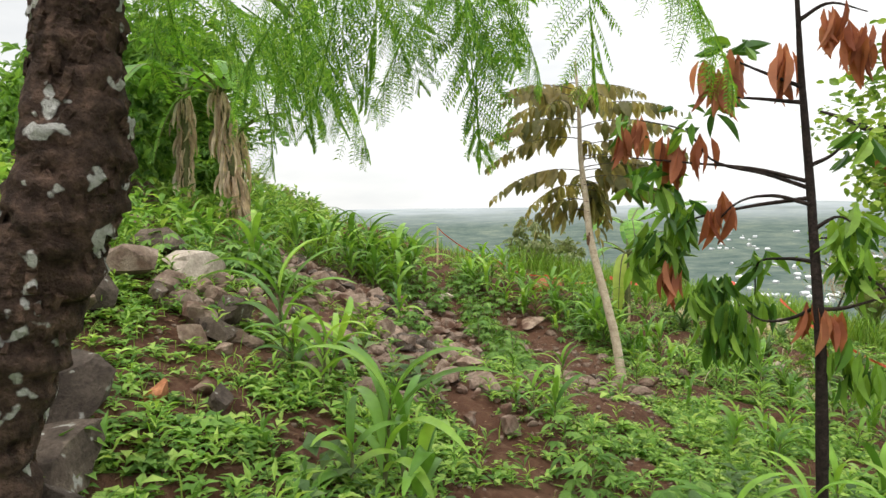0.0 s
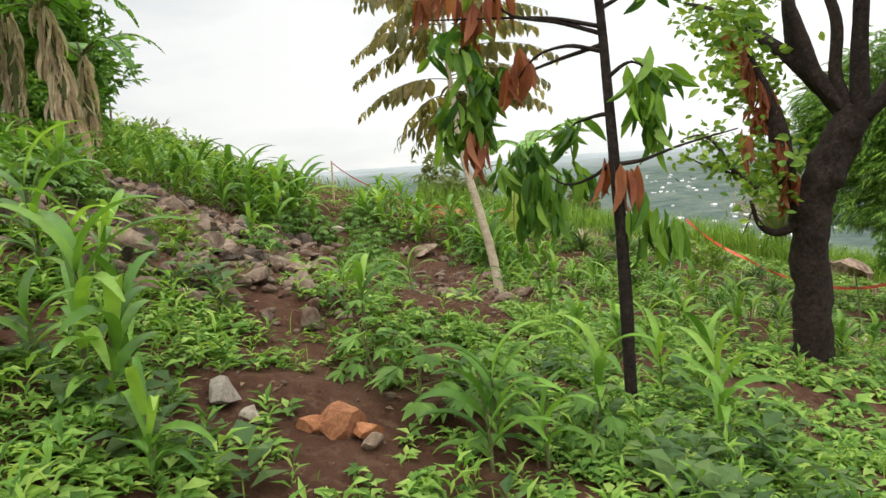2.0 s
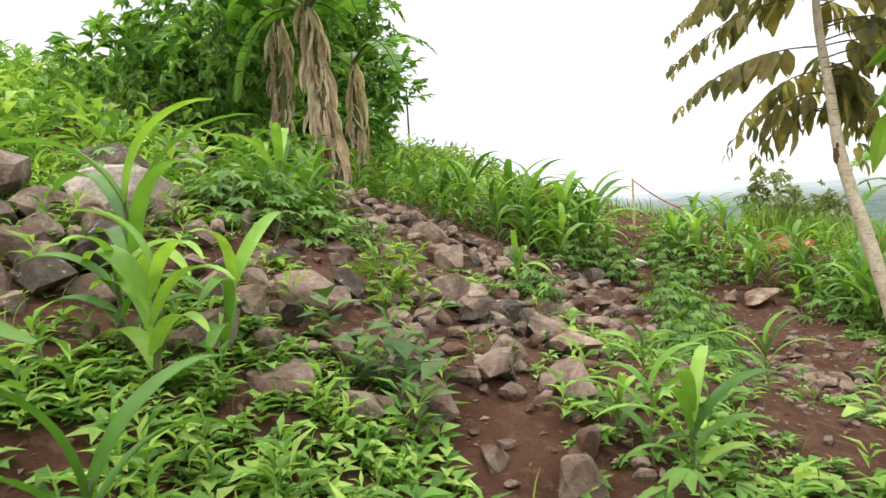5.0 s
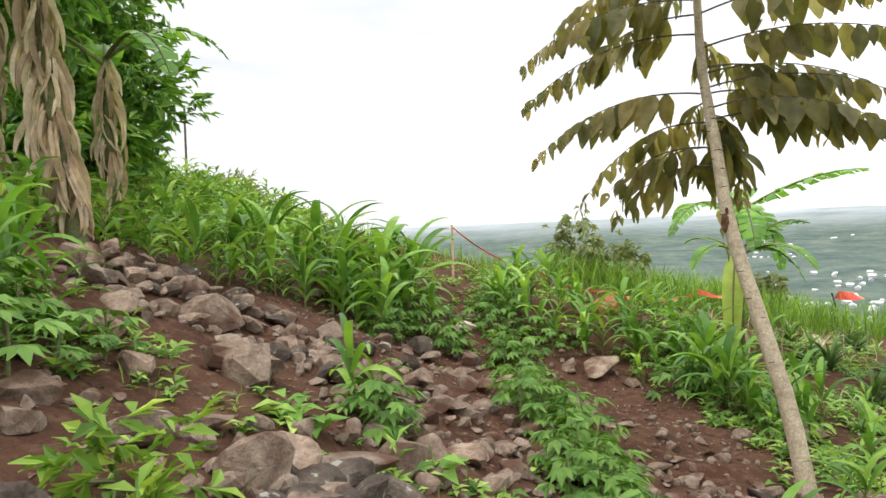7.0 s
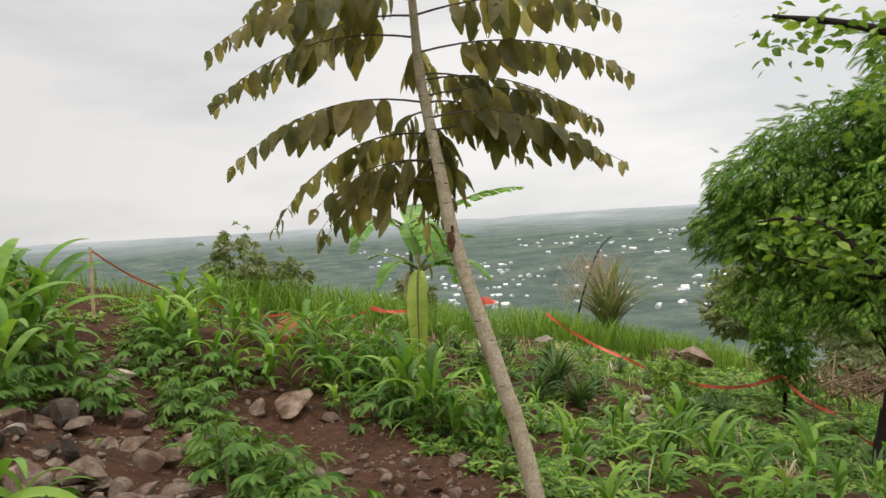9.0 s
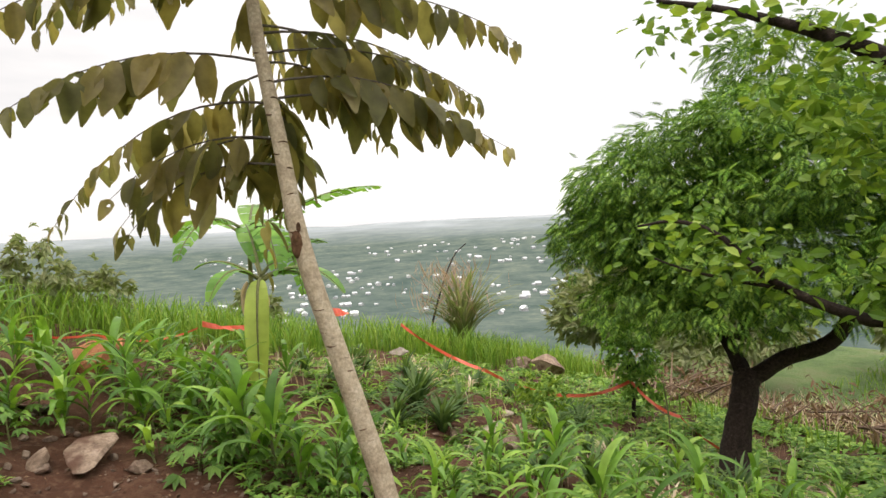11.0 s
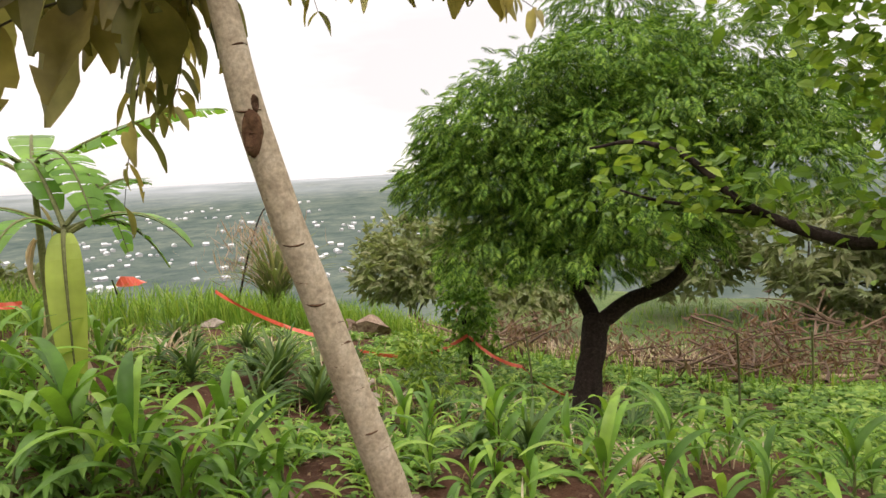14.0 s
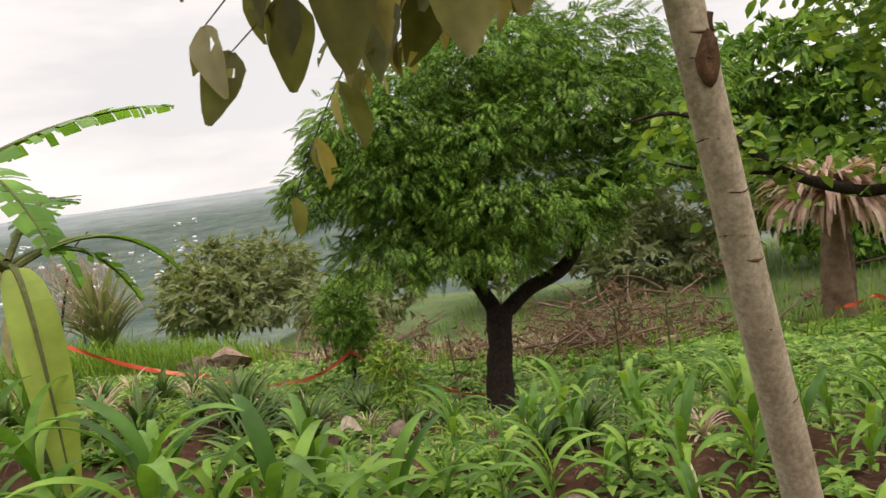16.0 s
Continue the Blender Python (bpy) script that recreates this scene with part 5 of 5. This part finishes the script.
row(6.4, 10.4, 7.0, 7.0, 0.31, 0.64, .22)
row(2.6, 5.2, 3.6, 7.0, 0.23, 0.66, .25)
for i, (x, y, s) in enumerate(spots[:330]):
    k = kinds[i % 4]
    m = pose(x, y, gz(x, y), mr.normal(0, 5), mr.normal(0, 5), mr.uniform(0, 360))
    p = k if i < 4 else copy_thing(k, m)
    p.matrix_basis = m @ Matrix.Diagonal((s, s, s, 1))

# ---- stones ----
stones = [stone_mesh(200 + i, m_rock, .62) for i in range(9)] + [stone_mesh(230 + i, m_rock, .35) for i in range(4)]
dark_stones = [stone_mesh(260 + i, m_rock_dark, .6) for i in range(5)]
pale_stones = [stone_mesh(280 + i, m_rock_pale, .4) for i in range(3)]
clay = [stone_mesh(300 + i, m_clod, .7) for i in range(3)]
tr = np.random.default_rng(77)


def rock(me, x, y, size, sink=.25, tilt=12, label="grey-brown broken field stone half sunk in soil", turn=None, group="field stones", name="rock"):
    ob = new(name, me)
    s = size * .5
    ob.matrix_basis = pose(x, y, gz(x, y) + s * (.42 - sink), tr.normal(0, tilt), tr.normal(0, tilt), tr.uniform(0, 360) if turn is None else turn) @ Matrix.Diagonal((s, s, s, 1))
    return tagged(ob, label, "rock", group)


ROCKS = [  # x, y, size, kind
    (-1.95, 5.5, .62, "p"), (-2.35, 5.9, .5, "d"), (-1.7, 5.15, .34, "r"), (-2.2, 5.0, .45, "r"), (-1.45, 5.0, .3, "d"), (-1.62, 4.8, .28, "r"), (-1.25, 5.3, .26, "r"), (-2.6, 4.9, .6, "d"), (-2.9, 5.4, .6, "r"), (-2.25, 4.5, .55, "d"),
    (-1.07, 3.72, .26, "d"), (-1.2, 3.85, .2, "r"), (-1.35, 3.6, .18, "c"), (-1.35, 2.75, .45, "d"), (-1.55, 3.0, .5, "d"), (-1.2, 2.55, .3, "d"),
    (.85, 3.6, .22, "c"), (.95, 3.5, .16, "c"), (.98, 3.42, .12, "r"), (.72, 3.55, .12, "c"), (.31, 3.64, .28, "p"), (.45, 3.52, .13, "p"),
    (-4.9, 9.2, 1.0, "r"), (-4.5, 8.9, .8, "d"), (-5.2, 8.6, .9, "r"), (-4.3, 9.4, .7, "r"), (-3.9, 8.2, .7, "p"), (-3.5, 8.0, .55, "d"), (-3.3, 7.6, .5, "r"), (-3.1, 8.3, .45, "r"),
    (-0.79, 5.55, .34, "r"), (-.82, 5.95, .26, "d"), (-1.2, 5.9, .26, "d"), (-.38, 6.75, .24, "d"), (-.22, 6.65, .2, "d"), (-.3, 6.95, .24, "d"), (-.15, 6.45, .18, "d"), (-.45, 6.55, .18, "d"), (-.3, 6.35, .16, "d"), (-.12, 6.85, .22, "d"), (-.27, 7.12, .42, "f"), (.08, 6.6, .55, "f"), (-.02, 6.9, .26, "r"), (.28, 6.3, .3, "f"), (-.5, 6.9, .34, "f"),
    (-.55, 6.65, .28, "r"), (-.9, 6.6, .26, "r"), (.05, 5.75, .3, "r"), (.4, 5.6, .28, "r"),
    (-1.5, 8.75, .52, "r"), (-1.75, 8.85, .3, "r"), (-1.05, 7.95, .5, "f"), (-.95, 7.75, .3, "r"), (-2.1, 8.6, .28, "r"), (-2.25, 8.45, .24, "r"), (-2.0, 8.35, .25, "r"), (-1.95, 8.75, .24, "r"), (-1.75, 8.1, .3, "f"), (-1.55, 7.6, .3, "f"), (-1.3, 7.3, .24, "r"),
    (-.85, 8.9, .22, "r"), (-.7, 8.75, .2, "r"), (-.95, 9.1, .2, "r"), (-.55, 9.05, .2, "r"), (-1.1, 8.6, .2, "d"), (-.65, 8.45, .26, "d"), (-.25, 9.3, .36, "f"), (-.1, 9.1, .24, "r"), (-.35, 11.4, .4, "f"), (-.15, 11.0, .28, "r"), (0.0, 10.5, .34, "f"), (.2, 10.1, .26, "r"),
    (1.45, 11.95, .66, "f"), (1.15, 12.1, .3, "r"), (1.75, 11.8, .26, "r"), (-.05, 12.5, .3, "p"), (.5, 12.9, .45, "f"), (.15, 8.0, .34, "f"), (.35, 8.6, .22, "r"), (2.55, 8.75, .34, "f"), (2.2, 8.7, .22, "r"), (3.1, 10.6, .4, "f"), (3.4, 9.9, .34, "r"), (5.7, 11.95, .42, "p"), (5.45, 11.4, .4, "r"),
    (5.1, 11.9, .26, "r"), (6.9, 12.9, .3, "p"), (12.6, 17.2, 1.9, "r"), (12.3, 17.7, .7, "r"), (8.5, 17.6, .45, "p"), (17.5, 11.0, .6, "p"), (1.9, 13.9, .5, "c"), (2.25, 14.3, .45, "c"), (-.6, 9.9, .2, "p"), (0.75, 9.2, .24, "r")]
KIND = {"r": (stones[:9], "grey-brown broken field stone half sunk in soil"), "f": (stones[9:], "flat grey-brown slab of stone on the soil"), "d": (dark_stones, "dark weathered stone with pale lichen spots"),
        "p": (pale_stones, "pale grey stone lying on the soil"), "c": (clay, "lump of orange-red clay")}
for i, (x, y, s, k) in enumerate(ROCKS):
    me, lab = KIND[k]
    rock(me[i % len(me)], x, y, s * (1.05 if y < 7 else .97), .02 if s < .5 else .12, 14, lab)
# loose stones over the bare ground between the rows
loose = Soup()
lx, ly = tr.uniform(-2.4, 2.4, 1150), np.where(tr.uniform(0, 1, 1150) < .6, tr.uniform(4.8, 9.4, 1150), tr.uniform(8, 13.2, 1150))
ok = (vnoise(lx * .9, ly * .9, 15) > .34) & ~((lx > .9) & (ly < 7)) & (np.hypot(lx - 2.3, ly - 9.1) > .2)
lx, ly = lx[ok], ly[ok]
lz, ls = ground_z(lx, ly), np.clip(tr.lognormal(-2.95, .45, len(lx)), .028, .14)
for k in range(13):
    sel = np.arange(len(lx)) % 13 == k
    a = tr.uniform(0, 6.28, sel.sum())
    scatter(loose, (np.array([v.co for v in stones[k].vertices]), [list(p.vertices) for p in stones[k].polygons]), np.stack([lx[sel], ly[sel], lz[sel] + ls[sel] * .22], 1),
            turns(np.stack([np.cos(a), np.sin(a), tr.normal(0, .2, len(a))], 1), np.array([0, 0, 1.0]) + tr.normal(0, .25, (len(a), 3))), ls[sel])
tagged(part("loose_stones", loose, m_rock), "many loose brown stones on the bare soil", "stones", kind="stuff")
# heaps of stones cleared from the rows: centre, spread, count, sizes
for cx, cy, sd, n, lo, hi in ((-.85, 8.9, .30, 34, .10, .24), (-1.25, 9.3, .28, 26, .10, .26), (-1.9, 8.9, .22, 18, .10, .24), (-2.1, 8.5, .25, 16, .12, .28), (-.3, 6.5, .30, 16, .10, .26), (-.2, 9.2, .35, 14, .10, .26), (1.6, 8.3, .5, 20, .06, .20), (.1, 11.2, .5, 14, .10, .30), (-1.6, 5.1, .5, 22, .10, .30), (5.3, 11.6, .3, 26, .06, .16), (-.2, 5.6, .5, 16, .08, .22)):
    for i in range(n):
        x, y = cx + tr.normal(0, sd), cy + tr.normal(0, sd)
        if math.hypot(x - .45, y - 5.8) > .3:
            rock(stones[i % 13] if i % 4 else dark_stones[i % 5], x, y, tr.uniform(lo, hi), -.05, 22)
pebble = stone_mesh(400, m_rock, .6, 1, 6)
pv = np.array([v.co for v in pebble.vertices])
pf = [list(p.vertices) for p in pebble.polygons]
n = 4200
px, py = tr.uniform(-2.8, 3.2, n), tr.uniform(2.6, 13.8, n)
keep = (vnoise(px * .8, py * .8, 15) > .3) & ((py > 5) | (tr.uniform(0, 1, n) < .35))
px, py = px[keep], py[keep]
a = tr.uniform(0, 6.28, len(px))
pebs = Soup()
size = np.clip(tr.lognormal(-3.95, .45, len(px)), .008, .045)
scatter(pebs, (pv, pf), np.stack([px, py, ground_z(px, py) + size * .2], 1), turns(np.stack([np.cos(a), np.sin(a), 0 * a], 1), np.array([0, 0, 1.0]) + tr.normal(0, .3, (len(px), 3))), size)
tagged(part("pebbles", pebs, m_rock), "small loose stones and clods on the soil", "pebbles", kind="stuff")


# ---- weeds and grass ----
def green_cover(x, y):
    """How far weeds close over the soil, 0 to 1."""
    patch = vnoise(x * 1.3, y * 1.3, 33) * .55 + vnoise(x * 3.6, y * 3.6, 34) * .45
    furrow = .5 + .5 * np.sin((y * .96 - x * .28) * 7.5 + 2 * vnoise(x * .5, y * .5, 9))
    field = np.exp(-.5 * ((x + .2) / 1.9) ** 2 - .5 * ((y - 9.0) / 3.0) ** 2)          # stony bare plot
    track = np.exp(-.5 * ((x - (1.75 - .12 * (y - 10))) / .42) ** 2) * np.clip((y - 7.2) / 1.0, 0, 1) * np.clip((15.5 - y) / 1, 0, 1)
    start = np.exp(-.5 * ((x - .6) / .55) ** 2 - .5 * ((y - 3.4) / .45) ** 2)
    rows = .9 * np.exp(-.5 * ((x - (.65 - .06 * (y - 10))) / .2) ** 2) * np.clip((y - 7.4) / .6, 0, 1)
    bank = .55 * np.exp(-.5 * ((x + .6) / .9) ** 2 - .5 * ((y - 5.9) / .7) ** 2)
    return np.clip(1.12 + .35 * (y < 5.2) * (x > -2.5) - .75 * np.clip((.50 - patch) / .12, 0, 1) - .85 * furrow * (x > 3.2) - 1.1 * field - .8 * track - .95 * start - bank * .8 + rows + .25 * (patch - .5), 0, 1)


def weed_spots(n, x0, x1, y0, y1, r, power=1.0):
    x, y = r.uniform(x0, x1, n), r.uniform(y0, y1, n)
    rim = np.minimum(np.minimum(x - x0, x1 - x), np.minimum(y - y0, y1 - y)) + 1.2 * (vnoise(x * 1.2, y * 1.2, 62) - .5)
    k = r.uniform(0, 1, n) < green_cover(x, y) ** power * np.clip(.15 + rim / .9, 0, 1)
    return x[k], y[k]


def rosette(leaves, width, seed, up=.35, hgt=.35):
    """A small broad-leaved weed, one across."""
    r = np.random.default_rng(seed)
    s = Soup()
    lf = small_leaf(width, .1, .2)
    for i in range(leaves):
        a = i * 2.4 + r.normal(0, .3)
        d = np.array([[math.cos(a), math.sin(a), r.uniform(up - .3, up + .3)]])
        scatter(s, lf, np.array([[0, 0, hgt * i / leaves]]), turns(d, np.array([[0, 0, 1.0]])), [r.uniform(.35, .6)])
    return np.concatenate(s.v), [g for f in s.f for g in f]


def plant_out(name, tmpl, mat, x, y, lo, hi, r, label, category, tilt=.18):
    s = Soup()
    a = r.uniform(0, 6.28, len(x))
    scatter(s, tmpl, np.stack([x, y, ground_z(x, y) - .004], 1), turns(np.stack([np.cos(a), np.sin(a), 0 * a], 1), np.array([0, 0, 1.0]) + r.normal(0, tilt, (len(x), 3))), r.uniform(lo, hi, len(x)))
    return tagged(part(name, s, mat), label, category, kind="stuff")


vr = np.random.default_rng(55)
# the green ground round the start and the near slope
x, y = weed_spots(19000, -3.8, 4.2, 1.0, 7.8, vr, 1.6)
plant_out("low_weeds", rosette(7, .5, 1), l_weed, x, y, .06, .20, vr, "low broad-leaved green weeds carpeting the soil", "weeds")
x, y = weed_spots(1700, -3.8, 4.2, 1.0, 7.8, vr)
plant_out("narrow_weeds", rosette(9, .22, 2, .7, .8), l_weed, x, y, .10, .26, vr, "taller narrow-leaved weeds among the others", "weeds")
x, y = weed_spots(11000, 2.0, 10.5, 5.0, 16.5, vr, 1.4)
plant_out("low_weeds", rosette(7, .5, 3), l_weed, x, y, .10, .26, vr, "low green weeds on the terraced slope", "weeds")
x, y = weed_spots(9000, 8.5, 17, 2.5, 18, vr)
plant_out("low_weeds", rosette(7, .5, 13), l_weed, x, y, .2, .5, vr, "green weeds on the lower terraces", "weeds")
x, y = weed_spots(500, 2.0, 11, 5.0, 17, vr)
plant_out("narrow_weeds", rosette(9, .2, 4, .8, .9), l_weed, x, y, .16, .36, vr, "narrow-leaved weeds between the maize rows", "weeds")
x, y = weed_spots(6500, -4.5, 2.5, 6.5, 16.5, vr, 2.6)
plant_out("low_weeds", rosette(7, .48, 5), l_weed, x, y, .08, .2, vr, "green weeds round the stones and rows", "weeds")
x, y = vr.uniform(-9, -2.6, 2000), vr.uniform(3, 17, 2000)
plant_out("tall_weeds", rosette(9, .34, 6, .6, .9), l_weed, x, y, .25, .55, vr, "thick tall weeds on the upper slope", "weeds")
# thinner growth beyond, on the ground that closes the place around
n = 7000
x, y = vr.uniform(-8, 16, n), vr.uniform(-7, 7.5, n)
far_in = np.maximum(np.maximum(-2.2 - x, x - 2.6), np.maximum(2.6 - y, y - 6.5))
k = (vr.uniform(0, 1, n) < np.clip(.25 + .5 * far_in, 0, 1) * (vnoise(x * .9, y * .9, 61) > .36)) & (np.hypot(x - .6, y - 1.0) > .7)
plant_out("low_weeds", rosette(7, .5, 21), l_weed, x[k], y[k], .12, .34, vr, "patchy green weeds on the slope", "weeds")
n = 3600
x, y = np.concatenate([vr.uniform(-2.6, 2.8, n), vr.uniform(2.5, 8.5, 2500)]), np.concatenate([vr.uniform(2.6, 13.6, n), vr.uniform(6.5, 13, 2500)])
a = vr.uniform(0, 6.28, len(x))
litter = Soup()
scatter(litter, small_leaf(.42, .12, .05), np.stack([x, y, ground_z(x, y) + .006], 1), turns(np.stack([np.cos(a), np.sin(a), 0 * a], 1), np.array([0, 0, 1.0]) + vr.normal(0, .3, (len(x), 3))), vr.uniform(.012, .06, len(x)))
tagged(part("leaf_litter", litter, l_brown), "dry brown leaf litter on the soil", "leaf litter", kind="stuff")
# rows of lobed-leaved crop plants
def crop_plant(seed):
    """A leafy crop plant, one across: stem and hand-shaped leaves at several heights."""
    r = np.random.default_rng(seed)
    b = thing("crop_plant", "leafy green crop plant with hand-shaped leaves", "crop plant", group="crop plants in the rows")
    st_ = Soup()
    tube(st_, [(0, 0, -.1), (.02, 0, .4), (0, .02, .85)], [.03, .02, .01], 5, 5)
    part("stem", st_, m_stem, b, "", True)
    lf = leaf(.40, 2, .15, .25, .55)
    for i in range(10):
        a = i * 2.4 + r.normal(0, .2)
        reach = .42 * (1.1 - .6 * i / 10)
        c = np.array([math.cos(a) * reach, math.sin(a) * reach, .15 + .75 * i / 10])
        hand = Soup()
        for k in range(5):
            q = a + (k - 2) * .62
            scatter(hand, lf, c[None], turns(np.array([[math.cos(q), math.sin(q), -.25]]), np.array([[math.cos(a) * .4, math.sin(a) * .4, 1.0]])), [r.uniform(.26, .38) * (1 - .12 * abs(k - 2))])
        tube(hand, [c * [0, 0, .9], c * [.6, .6, 1.02], c], [.008, .006, .005], 3, 4)
        part("leaf", hand, l_cassava, b)
    return b


crops = [crop_plant(500 + i) for i in range(4)]
t = vr.uniform(0, 1, 60)
x = np.concatenate([.95 - .5 * t + vr.normal(0, .11, 60), vr.normal(-.7, .35, 26), vr.normal(.55, .35, 20), vr.normal(-.32, .10, 5), vr.normal(1.35, .3, 7), vr.normal(-1.8, .22, 28), vr.normal(1.9, .3, 5), vr.normal(2.55, .35, 20)])
y = np.concatenate([7.5 + 5.0 * t, vr.normal(11.9, .5, 26), vr.normal(13.2, .35, 20), vr.normal(8.0, .10, 5), vr.normal(4.5, .3, 7), vr.normal(6.6, .4, 28), vr.normal(4.0, .3, 5), vr.normal(11.8, .8, 20)])
for i, (cx, cy) in enumerate(zip(x, y)):
    m, sz = pose(cx, cy, gz(cx, cy), vr.normal(0, 8), vr.normal(0, 8), vr.uniform(0, 360)), vr.uniform(.24, .46)
    ob = crops[i] if i < 4 else copy_thing(crops[i % 4], m)
    ob.matrix_basis = m @ Matrix.Diagonal((sz, sz, sz * vr.uniform(.7, 1.1), 1))
x, y = np.concatenate([vr.normal(2.5, .5, 60), vr.normal(-.15, .12, 10), vr.normal(.1, .3, 16)]), np.concatenate([vr.normal(3.9, .5, 60), vr.normal(5.2, .12, 10), vr.normal(3.2, .2, 16)])
plant_out("broad_weeds", rosette(8, .62, 9, .4, .8), l_bluish, x, y, .16, .30, vr, "broad soft-leaved grey-green weeds", "weeds")


def grass(name, n, x0, x1, y0, y1, length, width, label, r, keep=None, mat=None):
    """Single arching blades in loose tufts."""
    x, y = r.uniform(x0, x1, n), r.uniform(y0, y1, n)
    x, y = x + r.normal(0, .03, n), y + r.normal(0, .03, n)
    if keep is not None:
        k = r.uniform(0, 1, n) < keep(x, y)
        x, y = x[k], y[k]
    a = r.uniform(0, 6.28, len(x))
    s = Soup()
    scatter(s, strap(width / length, 4, .12, 1.15, .3), np.stack([x, y, ground_z(x, y) - .01], 1), turns(np.stack([np.cos(a), np.sin(a), r.normal(0, .2, len(x))], 1), np.tile([0, 0, 1.0], (len(x), 1))), length * r.uniform(.55, 1.25, len(x)))
    return tagged(part(name, s, mat or l_grass), label, "grass", kind="stuff")


grass("short_grass", 3500, -3, 4, 1.6, 7.5, .14, .006, "thin short grass among the weeds", vr, green_cover)
grass("short_grass", 5000, 6, 16, 5, 18, .20, .012, "grass on the terraced slope", vr, lambda x, y: .15 + .85 * (vnoise(x * .7, y * .7, 8) > .55))
grass("tall_grass", 9000, 9, 21, 17.5, 23, .85, .022, "swathe of tall bright green grass on the brow", vr, lambda x, y: np.clip(1.4 - np.abs(y - 19.5 - .15 * (x - 12)) / 2, 0, 1))
grass("tall_grass", 3600, 1.6, 7.5, 16.8, 20.5, .7, .018, "tall green grass on the crest of the hill", vr)
grass("tall_grass", 1500, -9, 1.4, 15.5, 19.0, .3, .018, "green grass along the crest", vr)
grass("field_grass", 5000, 13, 32, -4, 16, .5, .03, "green grass of the lower field", vr)
grass("dry_grass", 2200, 15.5, 24, 10.5, 18.5, .6, .022, "dry straw-coloured grass", vr, None, l_straw)
grass("dry_stalks", 1500, 3.2, 13, 8.5, 17, .26, .012, "dry straw-coloured stalks between the terraces", vr, lambda x, y: np.clip(2.2 * vnoise(x * 1.1, y * 1.1, 71) - .6, 0, 1), l_straw)
